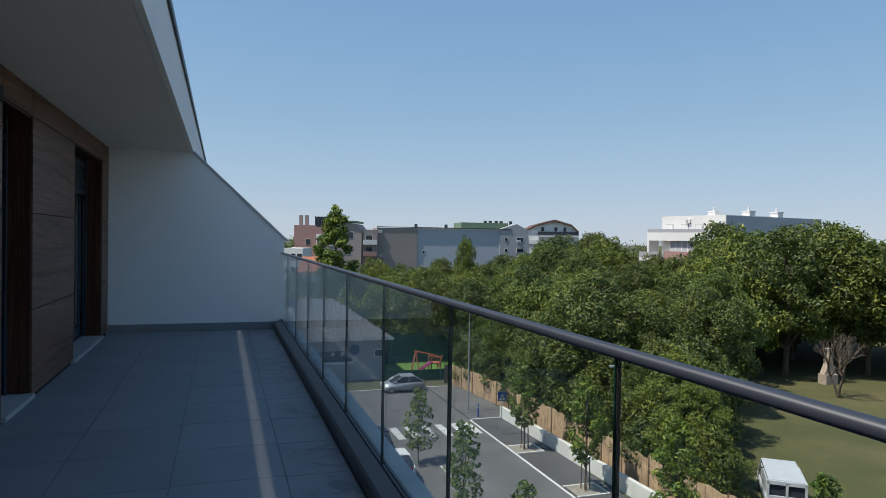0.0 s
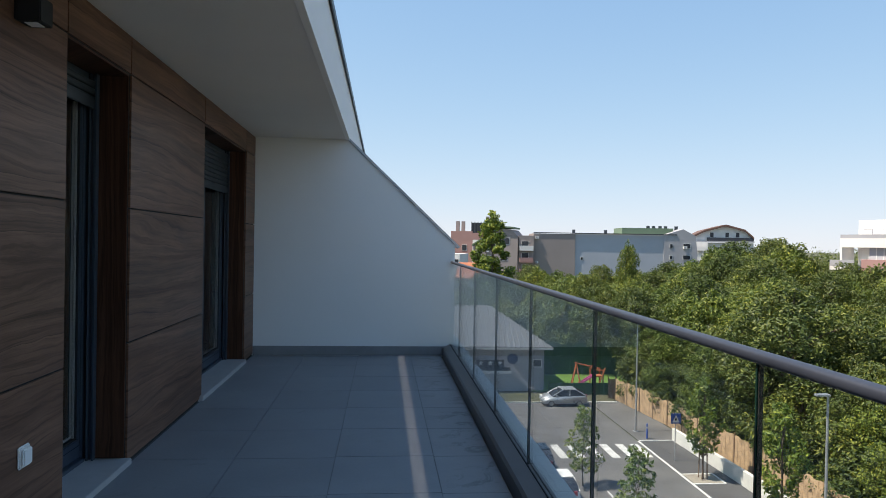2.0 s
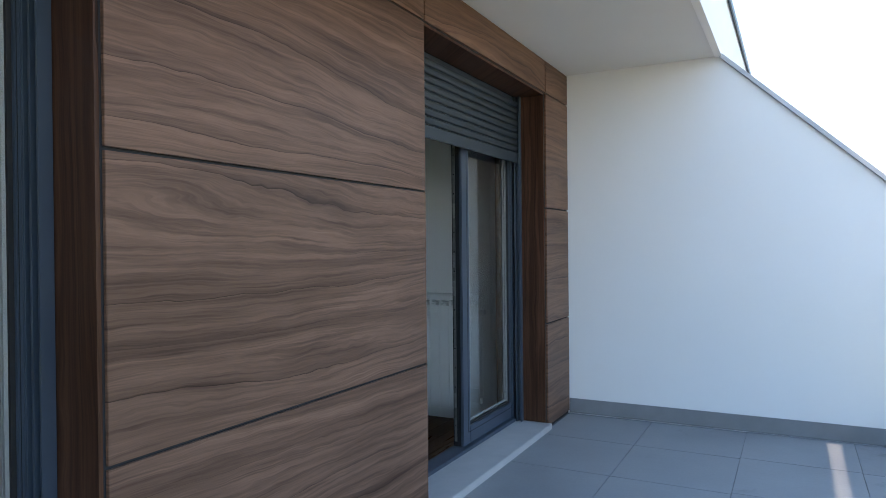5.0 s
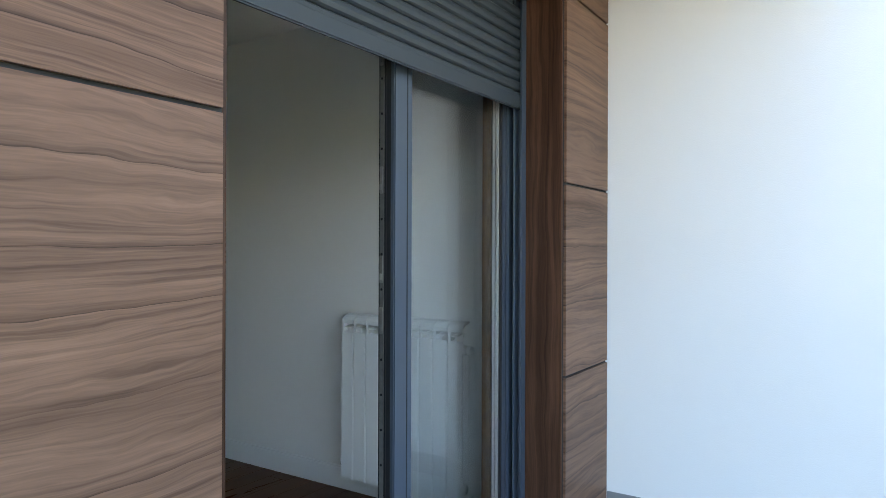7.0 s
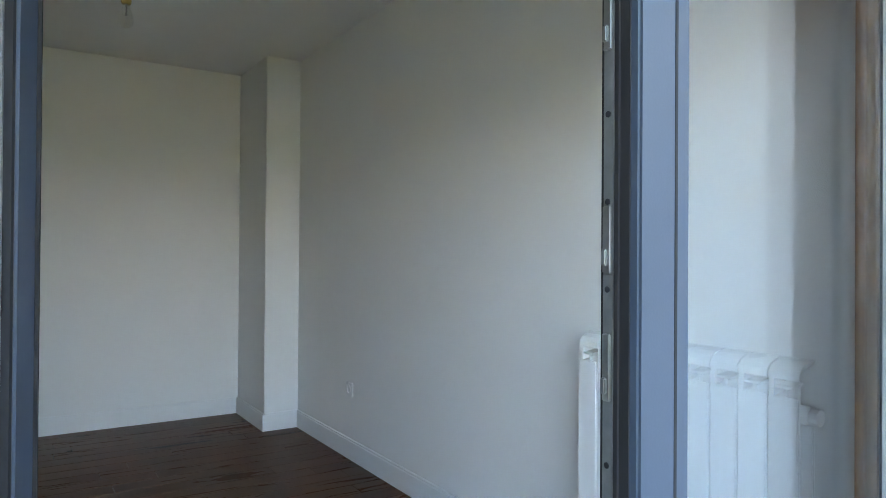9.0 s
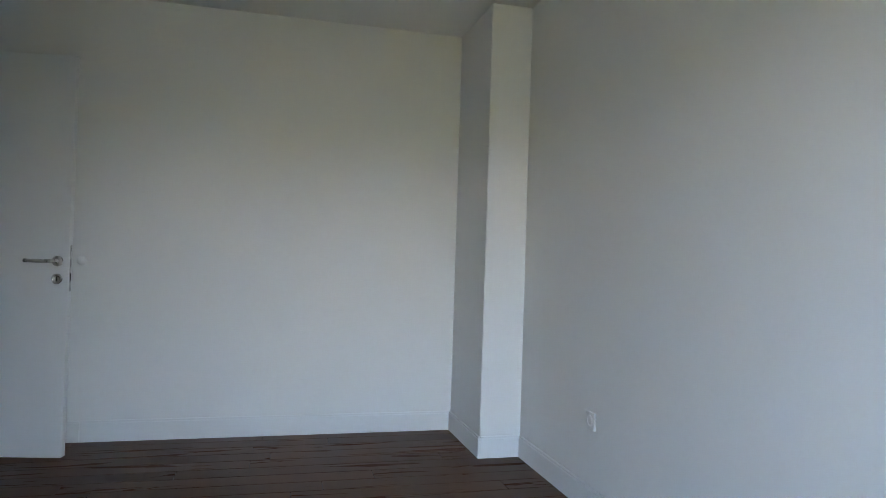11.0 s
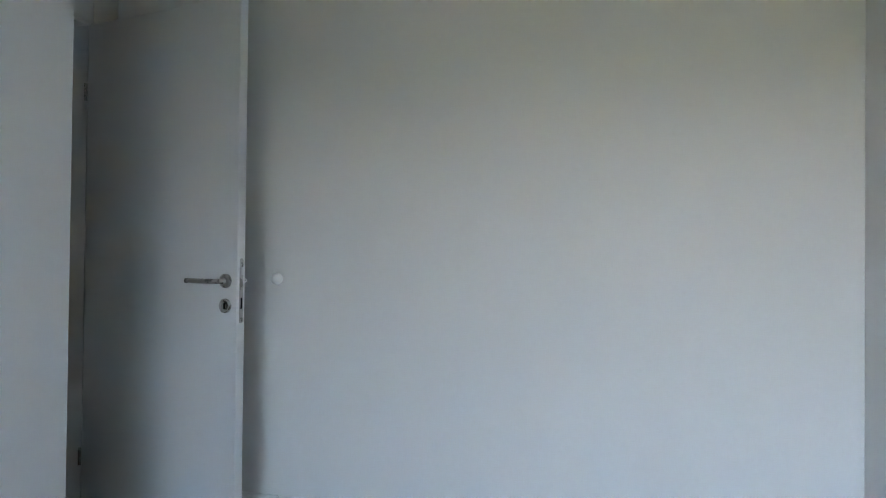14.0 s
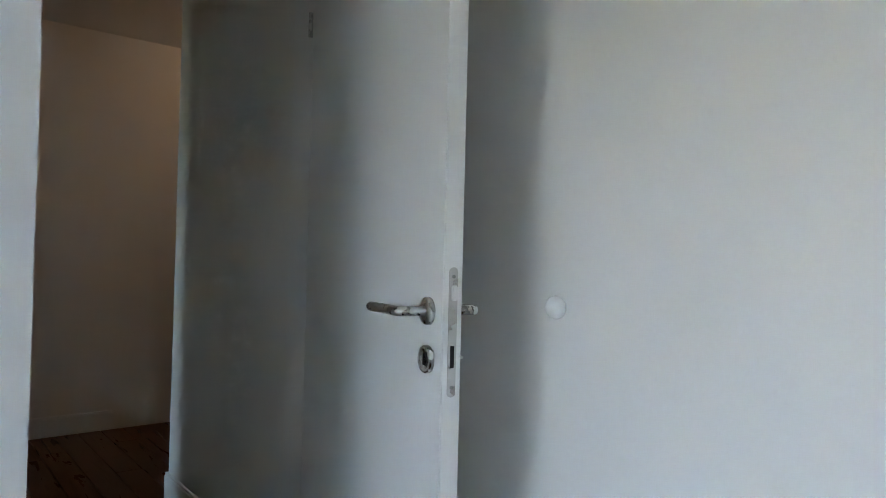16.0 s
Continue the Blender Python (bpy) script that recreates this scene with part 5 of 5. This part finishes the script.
# ---- parked vehicles ----
def vehicle(name, m, label, length, width, profile, glass, wheels, r, paint, category):
    """A car from a side outline: body, glasshouse, wheels, lights. Local x runs forward, z up."""
    c = thing(name, m, label, category)
    bm = prism(profile, -width / 2, width / 2)
    bmesh.ops.bevel(bm, geom=[e for e in bm.edges if abs(e.verts[0].co.y - e.verts[1].co.y) < 1e-4], offset=0.07, segments=3, affect="EDGES")
    part("body", bm, paint, c, "", True)
    top = max(z for x, z in glass)
    inset = 0.1
    bm = bmesh.new()
    low, high = min(z for x, z in glass), top
    rings = [[bm.verts.new((x, s * (width / 2 - 0.03 - inset * (z - low) / (high - low)), z)) for x, z in glass] for s in (-1, 1)]
    n = len(glass)
    bm.faces.new(rings[0])
    bm.faces.new(rings[1][::-1])
    for i in range(n):
        bm.faces.new((rings[0][i], rings[1][i], rings[1][(i + 1) % n], rings[0][(i + 1) % n]))
    bmesh.ops.recalc_face_normals(bm, faces=bm.faces)
    part("windows", bm, DARKGLASS, c, "dark car glass")
    xs = sorted(x for x, z in glass if z > high - 0.08)
    part("roof", boxes((xs[0] - 0.05, xs[-1] + 0.05, -width / 2 + 0.1, width / 2 - 0.1, high - 0.03, high + 0.035), bevel=0.025), paint, c)
    front, back = max(glass), min(glass)
    for (xa, za), xb in ((front, xs[-1]), (((xs[0] + xs[-1]) / 2, low), (xs[0] + xs[-1]) / 2 - 0.05), (back, xs[0])):
        for s in (-1, 1):
            part("pillar", tube(bmesh.new(), [(xa, s * (width / 2 - 0.035), za), (xb, s * (width / 2 - 0.03 - inset), high)], [0.045, 0.035], 6), paint, c)
    for x in wheels:
        for s in (-1, 1):
            w = part("wheel", lathe([(r * 0.7, -0.1), (r, -0.07), (r, 0.07), (r * 0.7, 0.1)], 24, pose(x, s * (width / 2 - 0.09), r, 90, 0, 0)), RUBBER, c)
            part("rim", lathe([(r * 0.62, -0.11), (r * 0.62, 0.11)], 16, pose(x, s * (width / 2 - 0.09), r, 90, 0, 0)), ZINC, w)
    for s in (-1, 1):
        y = s * (width / 2 - 0.25)
        part("headlight", boxes((length / 2 - 0.22, length / 2 - 0.03, y - 0.16, y + 0.16, 0.62, 0.76), bevel=0.03), PLASTIC, c)
        part("tail_light", boxes((-length / 2 + 0.0, -length / 2 + 0.1, y - 0.08, y + 0.1, 0.75, 1.0), bevel=0.02), plain("tail_red", (0.35, 0.02, 0.02), 0.3), c)
        part("mirror", boxes((0.72, 0.86, s * (width / 2 + 0.08) - 0.08, s * (width / 2 + 0.08) + 0.08, 0.92, 1.06), bevel=0.03), paint, c)
    return c


HATCH = [(-1.9, 0.28), (1.84, 0.25), (1.92, 0.48), (1.80, 0.68), (1.45, 0.82), (1.02, 0.92), (-1.72, 0.98), (-1.92, 0.76)]
HGLASS = [(1.18, 0.88), (0.72, 1.16), (0.22, 1.38), (-0.35, 1.43), (-0.95, 1.42), (-1.48, 1.28), (-1.80, 0.94)]
SILVER = plain("silver_paint", (0.48, 0.51, 0.54), 0.3, 0.5, 0.04, 2)
vehicle("silver_car", pose(17.0, 48.9, G, 0, 0, 180), "silver hatchback parked in the yard", 3.83, 1.65, HATCH, HGLASS, (1.2, -1.2), 0.3, SILVER, "car")
vehicle("dark_car", pose(10.9, 33.0, G, 0, 0, 90), "dark blue hatchback parked at the kerb", 3.83, 1.65, HATCH, HGLASS, (1.2, -1.2), 0.3, plain("dark_blue_paint", (0.02, 0.03, 0.05), 0.25, 0.4), "car")
vehicle("white_car", pose(11.0, 28.2, G, 0, 0, 90), "white hatchback parked at the kerb", 3.83, 1.65, HATCH, HGLASS, (1.2, -1.2), 0.3, ENAMEL, "car")
VAN = [(-2.3, 0.35), (2.25, 0.32), (2.35, 0.7), (2.15, 1.05), (1.75, 1.15), (-2.3, 1.18)]
VGLASS = [(1.8, 1.12), (1.25, 1.92), (-2.22, 1.95), (-2.28, 1.15)]
van = vehicle("white_van", pose(29.7, 18.4, G, 0, 0, 52), "old white delivery van parked on the grass", 4.6, 1.9, VAN, VGLASS, (1.5, -1.4), 0.33, VANWHITE, "van")
part("rear_panel", boxes((-2.36, -2.28, -0.92, 0.92, 0.4, 1.2), (-2.36, -2.27, -0.92, -0.80, 1.2, 1.9), (-2.36, -2.27, -0.06, 0.06, 1.2, 1.9), (-2.36, -2.27, 0.80, 0.92, 1.2, 1.9), (-2.36, -2.27, -0.92, 0.92, 1.75, 1.95), bevel=0.01), VANWHITE, van, "white rear doors")
part("side_panel", boxes((-2.27, 0.5, -0.93, -0.88, 1.15, 1.93), (-2.27, 0.5, 0.88, 0.93, 1.15, 1.93), bevel=0.01), VANWHITE, van)

# ---- pieces of the floors ----
TX = [(0.006, 0.58), (0.58, 1.163), (1.163, 1.748), (1.748, 2.10)]
for c, (a, b) in enumerate(TX):
    mesh = mesh_of("tile", boxes((0.0012, b - a - 0.0012, 0.0012, 0.5938, -0.006, 0.0), bevel=0.0012), TILE)
    start = (-0.02, -0.02, 0.0, -0.012)[c]
    for r in range(22):
        y = start - 0.596 * (r + 1)
        if y < Y0:
            break
        if y + 0.596 > -0.013:
            o = part("tile", boxes((0.0012, b - a - 0.0012, 0.0012, -0.013 - y, -0.006, 0.0)), TILE, deck)
        else:
            o = new("tile", mesh)
            o.parent = deck
        o.location = (a, y, 0.0)

boards = thing("floor_room", pose(0, 0, FLOOR_IN), "dark brown oiled oak floorboards", "floor", kind="structure")
BW = 0.125
rf = random.Random(12)
x = XC + 0.05
meshes = {}
while x - BW > -7.3:
    x -= BW
    ends = (-6.16, YR) if x < XK else (YL, YR)
    if x < -4.75 + 0.06:
        ends = (-6.16, -4.77) if x < -4.75 else (-6.16, YR)
    y = ends[0] - rf.uniform(0.0, 1.2)
    while y < ends[1]:
        length = rf.choice((1.0, 1.2, 1.4, 1.6))
        lo, hi = max(y, ends[0]), min(y + length, ends[1])
        if hi - lo > 0.03:
            key = round(hi - lo, 2)
            if key not in meshes:
                meshes[key] = mesh_of("floorboard", boxes((0.0016, BW - 0.0016, 0.0014, hi - lo - 0.0014, -0.008, 0.0), bevel=0.001), OAK)
            o = new("floorboard", meshes[key])
            o.parent, o.location = boards, (x, lo, 0.0)
        y += length
